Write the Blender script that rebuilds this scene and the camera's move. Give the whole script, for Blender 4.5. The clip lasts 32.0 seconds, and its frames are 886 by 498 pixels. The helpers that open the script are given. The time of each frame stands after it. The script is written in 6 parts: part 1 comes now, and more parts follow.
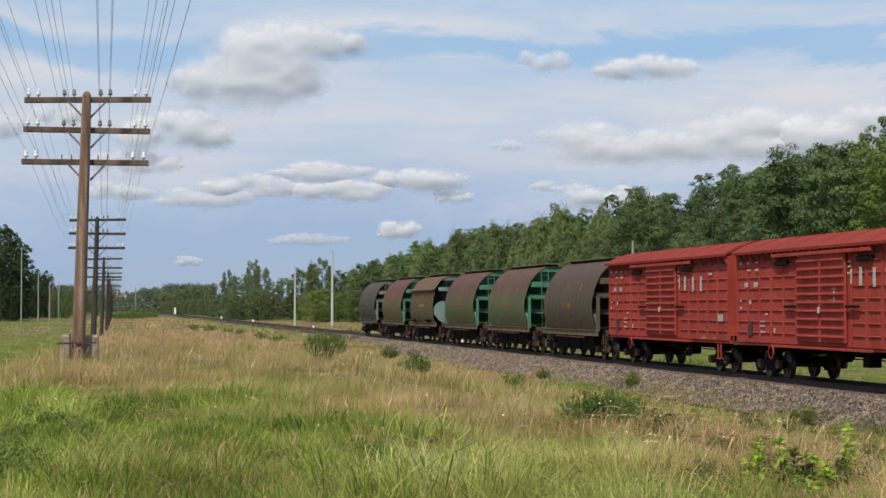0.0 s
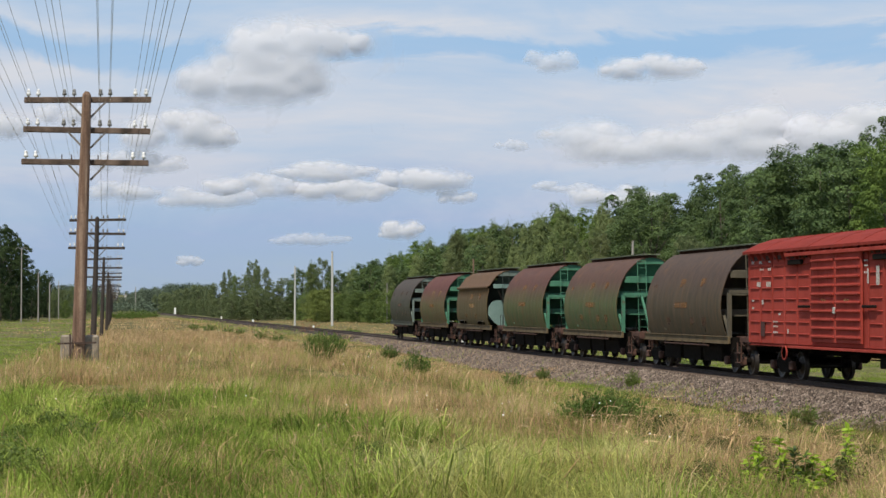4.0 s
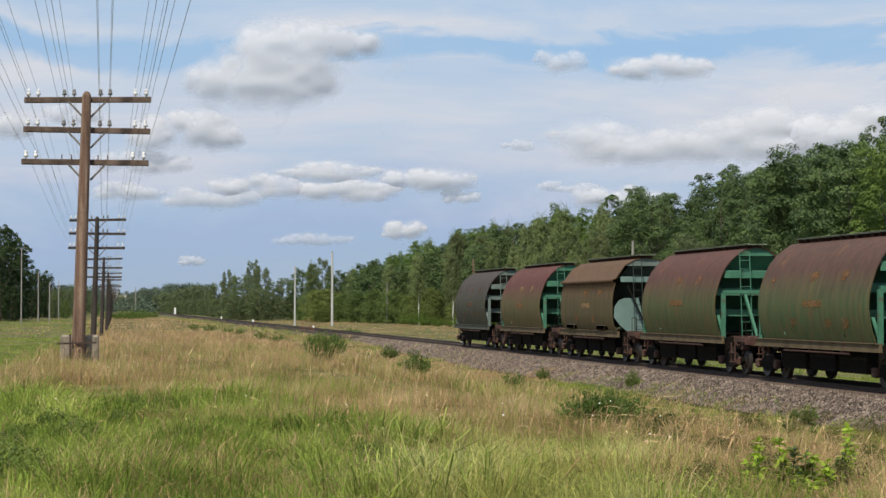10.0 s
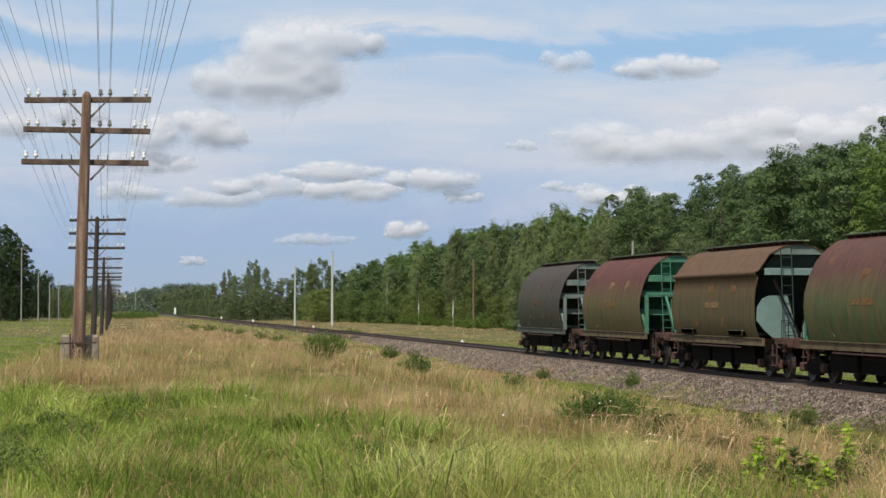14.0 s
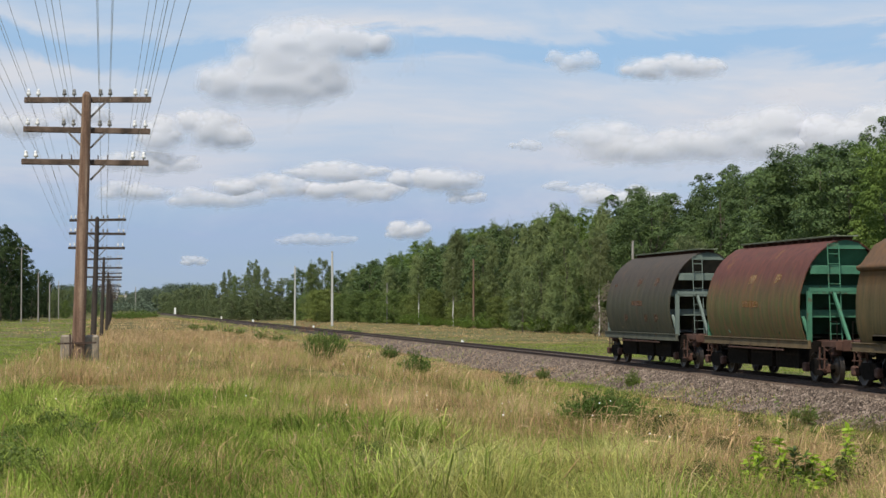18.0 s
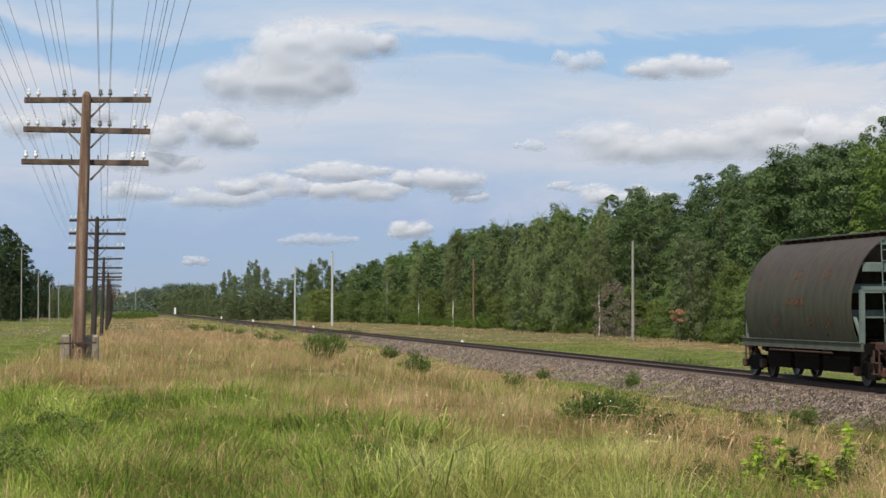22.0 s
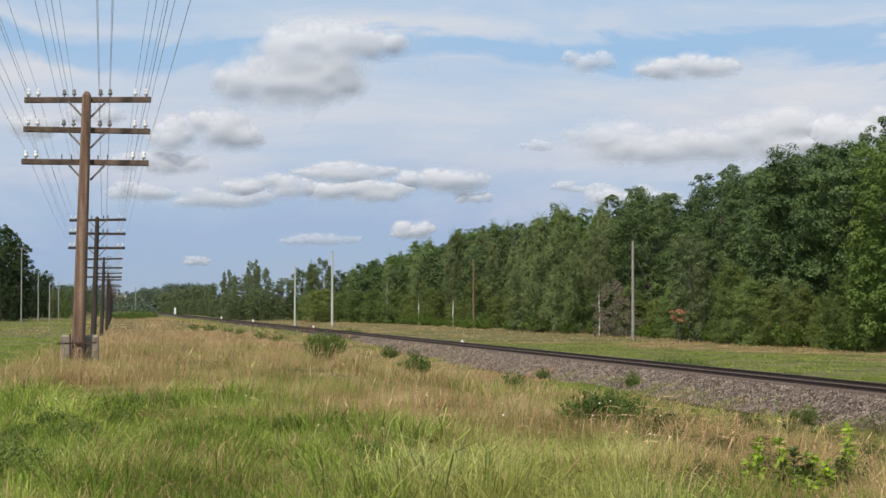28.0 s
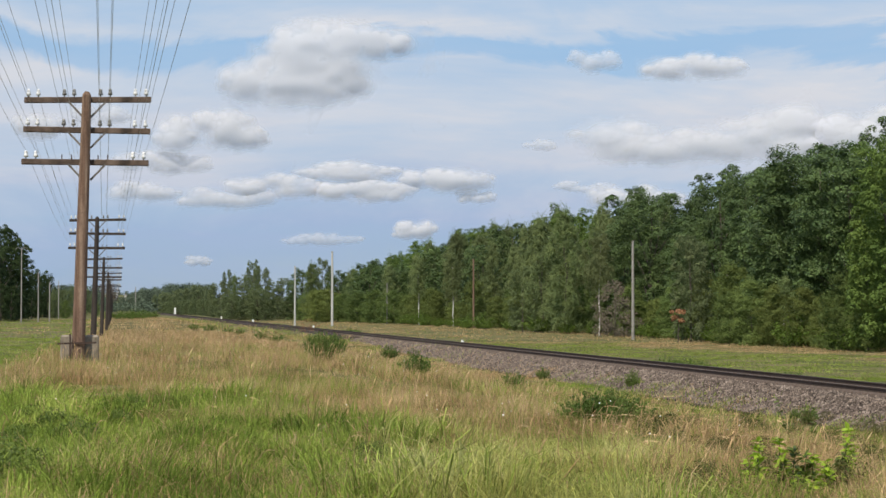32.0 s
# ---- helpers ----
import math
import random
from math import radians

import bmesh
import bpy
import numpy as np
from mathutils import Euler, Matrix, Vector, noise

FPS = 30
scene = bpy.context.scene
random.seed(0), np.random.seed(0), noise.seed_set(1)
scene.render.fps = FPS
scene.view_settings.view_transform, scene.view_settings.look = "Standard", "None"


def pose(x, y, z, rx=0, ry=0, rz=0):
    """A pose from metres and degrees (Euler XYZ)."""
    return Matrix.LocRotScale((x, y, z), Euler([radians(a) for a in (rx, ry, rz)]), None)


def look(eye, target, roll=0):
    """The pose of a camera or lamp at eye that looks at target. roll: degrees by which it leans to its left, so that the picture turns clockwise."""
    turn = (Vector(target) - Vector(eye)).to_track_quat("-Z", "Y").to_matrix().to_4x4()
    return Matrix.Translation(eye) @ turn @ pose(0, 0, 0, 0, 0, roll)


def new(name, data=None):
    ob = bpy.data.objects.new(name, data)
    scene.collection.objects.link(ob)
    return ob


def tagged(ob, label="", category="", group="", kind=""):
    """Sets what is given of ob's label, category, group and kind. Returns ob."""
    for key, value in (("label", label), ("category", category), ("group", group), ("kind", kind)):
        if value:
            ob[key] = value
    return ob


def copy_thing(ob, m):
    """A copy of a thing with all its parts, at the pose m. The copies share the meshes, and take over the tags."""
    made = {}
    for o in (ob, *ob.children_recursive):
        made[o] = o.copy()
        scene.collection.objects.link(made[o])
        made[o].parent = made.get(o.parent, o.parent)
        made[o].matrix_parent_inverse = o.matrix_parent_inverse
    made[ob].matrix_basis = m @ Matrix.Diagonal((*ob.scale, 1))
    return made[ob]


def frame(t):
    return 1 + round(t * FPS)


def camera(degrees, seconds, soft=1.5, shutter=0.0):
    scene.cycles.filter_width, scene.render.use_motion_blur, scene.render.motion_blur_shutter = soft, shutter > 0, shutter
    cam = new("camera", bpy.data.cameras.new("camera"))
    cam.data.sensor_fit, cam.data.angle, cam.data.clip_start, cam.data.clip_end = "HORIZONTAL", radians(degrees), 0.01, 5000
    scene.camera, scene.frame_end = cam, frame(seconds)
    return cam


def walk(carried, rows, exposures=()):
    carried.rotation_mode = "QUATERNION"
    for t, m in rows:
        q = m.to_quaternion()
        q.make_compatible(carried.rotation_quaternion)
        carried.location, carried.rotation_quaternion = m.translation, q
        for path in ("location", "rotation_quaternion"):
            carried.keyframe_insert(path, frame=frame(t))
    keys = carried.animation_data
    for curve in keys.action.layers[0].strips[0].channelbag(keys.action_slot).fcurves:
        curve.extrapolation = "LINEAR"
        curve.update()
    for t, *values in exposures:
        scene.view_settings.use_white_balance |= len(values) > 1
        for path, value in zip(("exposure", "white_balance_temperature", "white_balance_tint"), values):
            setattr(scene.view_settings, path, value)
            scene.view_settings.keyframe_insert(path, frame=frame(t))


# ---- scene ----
TURN = math.degrees(math.atan(600 / 3500))      # the lens looks this far to the right of the rails' direction
EYE_Z = 2.4
cam = camera(25.25, 32.0, soft=1.5)
STAND = pose(0, 0, EYE_Z, 91.686, 0, -TURN)
walk(cam, [(0, STAND), (32, STAND)], [(0, 0.0), (32, 0.0)])
RIGHT = Vector((math.cos(radians(TURN)), -math.sin(radians(TURN)), 0))
AHEAD = Vector((math.sin(radians(TURN)), math.cos(radians(TURN)), 0))

# ---------------------------------------------------------------- sky and sun
SUN_AZ, SUN_EL = radians(-148), radians(52)
sun_from = Vector((math.cos(SUN_EL) * math.sin(SUN_AZ), math.cos(SUN_EL) * math.cos(SUN_AZ), math.sin(SUN_EL)))
sun = new("sun", bpy.data.lights.new("sun", "SUN"))
sun.data.energy, sun.data.angle, sun.data.color = 4.6, radians(0.6), (1.0, 0.91, 0.76)
sun.matrix_world = look(sun_from * 200, (0, 0, 0))


def node(tree, kind, inputs=(), **settings):
    n = tree.nodes.new(kind)
    for key, value in settings.items():
        setattr(n, key, value)
    for key, value in dict(inputs).items():
        if isinstance(value, bpy.types.NodeSocket):
            tree.links.new(value, n.inputs[key])
        else:
            n.inputs[key].default_value = value
    return n


def ramp(tree, fac, stops):
    n = node(tree, "ShaderNodeValToRGB", {0: fac})
    while len(n.color_ramp.elements) < len(stops):
        n.color_ramp.elements.new(0.5)
    for e, (at, c) in zip(n.color_ramp.elements, stops):
        e.position = at
        e.color = (*c, 1) if isinstance(c, tuple) else (c, c, c, 1)
    return n.outputs[0]


def math_node(tree, op, a, b=0.0, clamp=False):
    return node(tree, "ShaderNodeMath", {0: a, 1: b}, operation=op, use_clamp=clamp).outputs[0]


def mixed(tree, fac, a, b, blend="MIX"):
    return node(tree, "ShaderNodeMix", {0: fac, 6: a, 7: b}, data_type="RGBA", blend_type=blend).outputs[2]


def make_world():
    world = bpy.data.worlds.new("sky")
    scene.world = world
    world.use_nodes = True
    t = world.node_tree
    t.nodes.clear()
    sky = node(t, "ShaderNodeTexSky", sky_type="NISHITA", sun_disc=False, sun_elevation=SUN_EL,
               sun_rotation=SUN_AZ % (2 * math.pi), altitude=100, air_density=1.0, dust_density=0.6, ozone_density=2.0)
    clear = mixed(t, 1.0, sky.outputs[0], (0.105, 0.105, 0.105, 1), "MULTIPLY")
    way = node(t, "ShaderNodeTexCoord").outputs["Generated"]
    xyz = node(t, "ShaderNodeSeparateXYZ", {0: way})
    up = math_node(t, "MAXIMUM", xyz.outputs[2], 0.0)
    low = math_node(t, "ADD", up, 0.05)
    flat = node(t, "ShaderNodeCombineXYZ", {0: math_node(t, "DIVIDE", xyz.outputs[0], low),
                                            1: math_node(t, "DIVIDE", xyz.outputs[1], low)})
    veil = node(t, "ShaderNodeTexNoise", {"Vector": flat.outputs[0], "Scale": 0.55, "Detail": 7.0, "Roughness": 0.55, "Distortion": 0.3})
    long = node(t, "ShaderNodeMapping", {0: way, "Location": (0.3, 0.1, 0.0), "Scale": (2.2, 2.2, 16.0)})
    drawn = node(t, "ShaderNodeTexNoise", {"Vector": long.outputs[0], "Scale": 1.6, "Detail": 8.0, "Roughness": 0.6, "Distortion": 0.5})
    roll = node(t, "ShaderNodeMapping", {0: way, "Location": (1.7, 0.4, 0.2), "Scale": (3.0, 3.0, 9.0)})
    wave = node(t, "ShaderNodeTexNoise", {"Vector": roll.outputs[0], "Scale": 1.5, "Detail": 9.0, "Roughness": 0.62, "Distortion": 0.8})
    warp = math_node(t, "MULTIPLY", math_node(t, "SUBTRACT", wave.outputs[0], 0.5), 0.085)
    high = math_node(t, "MULTIPLY", math_node(t, "ADD", up, warp), 4.0)
    # layered cloud sheets: cover by height above the horizon
    cover = ramp(t, high, [(0.0, 0.25), (0.10, 0.42), (0.18, 0.72), (0.27, 0.98), (0.42, 1.10), (0.465, 0.95), (0.485, 0.25), (0.525, 0.20), (0.545, 0.90), (0.60, 0.55), (0.68, 0.75), (1.0, 0.55)])
    torn = ramp(t, drawn.outputs[0], [(0.30, 0.45), (0.60, 1.15)])
    patchy = ramp(t, veil.outputs[0], [(0.36, 0.55), (0.60, 1.1)])
    fac = math_node(t, "MULTIPLY", math_node(t, "MULTIPLY", cover, torn), patchy, True)
    sheet = ramp(t, high, [(0.0, (0.40, 0.49, 0.65)), (0.15, (0.375, 0.465, 0.675)), (0.27, (0.575, 0.62, 0.72)), (0.44, (0.685, 0.70, 0.75)), (1.0, (0.73, 0.745, 0.78))])
    blue = ramp(t, high, [(0.0, (0.33, 0.45, 0.60)), (0.10, (0.245, 0.40, 0.655)), (0.32, (0.30, 0.48, 0.74)), (0.6, (0.27, 0.50, 0.79)), (1.0, (0.20, 0.42, 0.74))])
    clear = mixed(t, 0.75, clear, blue)
    colour = mixed(t, fac, clear, sheet)
    back = node(t, "ShaderNodeBackground", {0: colour, 1: 1.0})
    out = node(t, "ShaderNodeOutputWorld", {0: back.outputs[0]})


make_world()

# ---------------------------------------------------------------- materials


def material(name, stops, scale=4.0, rough=0.8, metal=0.0, bump=0.15, fine=40.0, streak=0.0, spec=0.3,
             vary=0.0, space="Object", translucent=0.0, detail=6.0, height=None, spots=None, dust=None, hue=None, tone=0.0, lines=0.0):
    """stops: colours over a large noise; streak stretches it upright; height: (z0, z1, colour, strength) of a grime that grows upwards;
    spots: (colour, threshold, scale) of a second wear pattern; vary: brightness change from piece to piece."""
    m = bpy.data.materials.new(name)
    m.use_nodes = True
    t = m.node_tree
    bsdf = t.nodes["Principled BSDF"]
    coord = node(t, "ShaderNodeTexCoord").outputs[space]
    where = coord
    if streak:
        where = node(t, "ShaderNodeMapping", {0: coord, "Scale": (1, 1, streak)}).outputs[0]
    big = node(t, "ShaderNodeTexNoise", {"Vector": where, "Scale": scale, "Detail": detail, "Roughness": 0.6})
    n = len(stops)
    colour = ramp(t, big.outputs[0], [(0.32 + 0.36 * i / max(1, n - 1), c) for i, c in enumerate(stops)])
    small = node(t, "ShaderNodeTexNoise", {"Vector": coord, "Scale": fine, "Detail": 4.0})
    grain = ramp(t, small.outputs[0], [(0.3, 0.72), (0.7, 1.18)])
    colour = mixed(t, 0.8, colour, grain, "MULTIPLY")
    if height:
        z0, z1, c, strength = height
        z = node(t, "ShaderNodeSeparateXYZ", {0: coord}).outputs[2]
        grow = node(t, "ShaderNodeMapRange", {0: z, 1: z0, 2: z1, 3: -0.25, 4: 1.1}).outputs[0]
        ragged = math_node(t, "ADD", grow, math_node(t, "MULTIPLY", math_node(t, "SUBTRACT", big.outputs[0], 0.5), 1.6), True)
        colour = mixed(t, math_node(t, "MULTIPLY", ragged, strength), colour, (*c, 1))
    if spots:
        c, edge, sc = spots
        patch = node(t, "ShaderNodeTexNoise", {"Vector": where, "Scale": sc, "Detail": 8.0, "Roughness": 0.65})
        colour = mixed(t, ramp(t, patch.outputs[0], [(edge, 0.0), (edge + 0.07, 0.85)]), colour, (*c, 1))
    if lines:
        run = node(t, "ShaderNodeMapping", {0: coord, "Scale": (1.0, 1.0, 0.07)}).outputs[0]
        drip = node(t, "ShaderNodeTexNoise", {"Vector": run, "Scale": 5.0, "Detail": 5.0, "Roughness": 0.6})
        colour = mixed(t, lines, colour, ramp(t, drip.outputs[0], [(0.32, (0.58, 0.62, 0.60)), (0.50, (1.0, 1.0, 1.0)), (0.68, (1.50, 1.32, 1.05))]), "MULTIPLY")
    if dust:
        film = node(t, "ShaderNodeTexNoise", {"Vector": coord, "Scale": 0.7, "Detail": 5.0})
        colour = mixed(t, ramp(t, film.outputs[0], [(0.42, 0.0), (0.66, 0.55)]), colour, (*dust, 1))
    if hue:
        odd = node(t, "ShaderNodeObjectInfo").outputs["Random"]
        colour = mixed(t, ramp(t, odd, [(0.25, 0.0), (1.0, hue[1])]), colour, (*hue[0], 1))
    if tone:
        odd = math_node(t, "FRACT", math_node(t, "MULTIPLY", node(t, "ShaderNodeObjectInfo").outputs["Random"], 7.31))
        colour = mixed(t, 1.0, colour, ramp(t, odd, [(0.0, 1 - tone), (1.0, 1 + tone)]), "MULTIPLY")
    if vary:
        rnd = node(t, "ShaderNodeNewGeometry").outputs["Random Per Island"] if vary > 0 else node(t, "ShaderNodeObjectInfo").outputs["Random"]
        v = abs(vary)
        colour = mixed(t, 1.0, colour, ramp(t, rnd, [(0.0, 1 - v), (1.0, 1 + v)]), "MULTIPLY")
    t.links.new(colour, bsdf.inputs["Base Color"])
    bsdf.inputs["Roughness"].default_value = rough
    bsdf.inputs["Metallic"].default_value = metal
    bsdf.inputs["Specular IOR Level"].default_value = spec
    if bump:
        b = node(t, "ShaderNodeBump", {"Strength": bump, "Distance": 0.02, "Height": small.outputs[0]})
        t.links.new(b.outputs[0], bsdf.inputs["Normal"])
    if translucent:
        tr = node(t, "ShaderNodeBsdfTranslucent", {0: colour})
        mx = node(t, "ShaderNodeMixShader", {0: translucent, 1: bsdf.outputs[0], 2: tr.outputs[0]})
        t.links.new(mx.outputs[0], t.nodes["Material Output"].inputs[0])
    return m


GROUND = material("soil_and_thatch", [(0.065, 0.076, 0.023), (0.12, 0.115, 0.044), (0.185, 0.152, 0.075)], 0.25, 0.95, bump=0.5, fine=9.0, spec=0.1)
GREEN = material("green_grass", [(0.10, 0.158, 0.027), (0.235, 0.312, 0.056), (0.42, 0.480, 0.12)], 0.8, 0.9, bump=0, vary=0.5, translucent=0.4, spec=0.04)
PALE = material("pale_bent_grass", [(0.28, 0.305, 0.075), (0.48, 0.475, 0.15), (0.65, 0.62, 0.27)], 0.8, 0.9, bump=0, vary=0.35, translucent=0.45, spec=0.04)
STRAW = material("dry_grass", [(0.26, 0.165, 0.078), (0.49, 0.335, 0.178), (0.68, 0.51, 0.30)], 0.8, 0.9, bump=0, vary=0.4, translucent=0.3, spec=0.04)
# Stone colours darkened for oil and for the shade in the gaps
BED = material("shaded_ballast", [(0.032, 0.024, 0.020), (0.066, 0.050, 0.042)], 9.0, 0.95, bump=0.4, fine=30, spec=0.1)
STONES = material("ballast_stone", [(0.082, 0.062, 0.050), (0.148, 0.115, 0.094), (0.245, 0.20, 0.168)], 3.0, 0.9, bump=0.4, fine=25, vary=0.75, spec=0.2)
RAIL = material("rail_steel", [(0.05, 0.034, 0.028), (0.085, 0.06, 0.048)], 6.0, 0.8, 0.1, bump=0.2)
RAILTOP = material("worn_rail_head", [(0.12, 0.10, 0.09), (0.17, 0.145, 0.13)], 3.0, 0.55, 0.5, bump=0)
SLEEPER = material("oily_dark_sleeper", [(0.080, 0.058, 0.046), (0.13, 0.096, 0.077)], 3.0, 0.9, bump=0.3)
POLEWOOD = material("weathered_pole_wood", [(0.082, 0.050, 0.035), (0.172, 0.108, 0.077), (0.30, 0.218, 0.162)], 14.0, 0.9, bump=0.5, streak=0.04, fine=30)
ARMWOOD = material("grimy_crossarm_wood", [(0.045, 0.034, 0.028), (0.105, 0.075, 0.058), (0.17, 0.125, 0.10)], 3.0, 0.9, bump=0.4, fine=30, spots=((0.03, 0.024, 0.02), 0.58, 2.0))
DARKWOOD = material("tarred_pole_wood", [(0.035, 0.028, 0.025), (0.07, 0.055, 0.045)], 5.0, 0.85, bump=0.4, streak=0.06)
PORCELAIN = material("white_porcelain", [(0.684, 0.694, 0.703), (0.779, 0.788, 0.788)], 5.0, 0.15, bump=0, spec=0.6)
SMOKED = material("grimy_grey_porcelain", [(0.13, 0.13, 0.125), (0.30, 0.30, 0.29)], 9.0, 0.35, bump=0, spec=0.5)
IRON = material("rusty_iron", [(0.05, 0.035, 0.03), (0.10, 0.065, 0.05)], 8.0, 0.7, 0.4, bump=0.2)
BRACE = material("grey_iron_brace", [(0.13, 0.12, 0.11), (0.20, 0.18, 0.165)], 8.0, 0.7, 0.3, bump=0.2)
WIRE = material("galvanised_wire", [(0.30, 0.31, 0.32), (0.38, 0.39, 0.40)], 2.0, 0.5, 0.4, bump=0)
CONCRETE = material("grey_concrete", [(0.23, 0.217, 0.2), (0.323, 0.31, 0.289)], 2.0, 0.9, bump=0.3)
PALEPOLE = material("pale_concrete_mast", [(0.4, 0.4, 0.384), (0.512, 0.512, 0.488)], 1.5, 0.8, bump=0.2)
WHITE = material("white_paint", [(0.72, 0.72, 0.70), (0.82, 0.82, 0.80)], 3.0, 0.6, bump=0.1)
STEM = material("green_brown_stem", [(0.10, 0.09, 0.04), (0.16, 0.15, 0.06)], 8.0, 0.8, bump=0.1)
LEAF_OAK = material("oak_leaves", [(0.038, 0.066, 0.023), (0.072, 0.118, 0.038), (0.122, 0.18, 0.054)], 0.42, 0.6, bump=0, vary=0.25, translucent=0.14, spec=0.25, hue=((0.13, 0.17, 0.045), 0.22), tone=0.2)
LEAF_LIME = material("yellow_green_lime_leaves", [(0.080, 0.130, 0.030), (0.120, 0.184, 0.042), (0.17, 0.24, 0.056)], 0.42, 0.7, bump=0, vary=0.22, translucent=0.3, spec=0.15, tone=0.15)
# Darker leaf colours: the shade over the grove is put into them
LEAF_SHADED_GROVE = material("alder_leaves", [(0.024, 0.042, 0.018), (0.042, 0.066, 0.026), (0.066, 0.096, 0.034)], 0.22, 0.7, bump=0, vary=0.2, translucent=0.25, spec=0.1)
LEAF_BIRCH = material("birch_leaves", [(0.108, 0.150, 0.062), (0.185, 0.242, 0.096), (0.265, 0.325, 0.130)], 0.45, 0.7, bump=0, vary=0.2, translucent=0.4, spec=0.12, hue=((0.19, 0.205, 0.10), 0.6), tone=0.18)
LEAF_BUSH = material("bush_leaves", [(0.082, 0.122, 0.040), (0.135, 0.190, 0.058), (0.20, 0.26, 0.080)], 0.8, 0.7, bump=0, vary=0.22, translucent=0.4, spec=0.12, hue=((0.19, 0.21, 0.06), 0.7), tone=0.25)
LEAF_SHRUB = material("shrub_leaves", [(0.075, 0.125, 0.02), (0.12, 0.185, 0.03), (0.17, 0.24, 0.045)], 0.8, 0.6, bump=0, vary=0.35, translucent=0.35, spec=0.2)
# Leaf colours lightened and greyed to carry the haze of distance
LEAF_HAZE_WILLOW = material("grey_green_willow_leaves", [(0.125, 0.160, 0.078), (0.190, 0.225, 0.105)], 0.3, 0.8, bump=0, vary=0.3, translucent=0.4, spec=0.1, hue=((0.17, 0.22, 0.095), 0.6))
# Distance haze is mixed into these blue-green leaf colours
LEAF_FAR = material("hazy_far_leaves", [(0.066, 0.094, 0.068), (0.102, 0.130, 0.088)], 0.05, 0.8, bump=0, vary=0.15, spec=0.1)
BARK = material("grey_bark", [(0.06, 0.05, 0.04), (0.13, 0.11, 0.09)], 6.0, 0.9, bump=0.4, streak=0.2)
BIRCHBARK = material("birch_bark", [(0.30, 0.28, 0.25), (0.62, 0.60, 0.56), (0.70, 0.68, 0.64)], 6.0, 0.8, bump=0.2, spots=((0.04, 0.035, 0.03), 0.6, 9.0))
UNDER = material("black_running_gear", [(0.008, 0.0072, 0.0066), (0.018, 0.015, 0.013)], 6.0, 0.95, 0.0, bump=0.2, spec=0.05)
WHEELSTEEL = material("worn_wheel_steel", [(0.022, 0.019, 0.017), (0.058, 0.048, 0.042)], 5.0, 0.42, 0.5, bump=0.1)
RUSTFRAME = material("rusty_red_frame", [(0.052, 0.027, 0.021), (0.105, 0.054, 0.040)], 3.0, 0.85, bump=0.3)
WALKWAY = material("grey_green_roof_walkway", [(0.11, 0.13, 0.09), (0.24, 0.27, 0.20)], 4.0, 0.9, bump=0.2)

# ---------------------------------------------------------------- mesh helpers


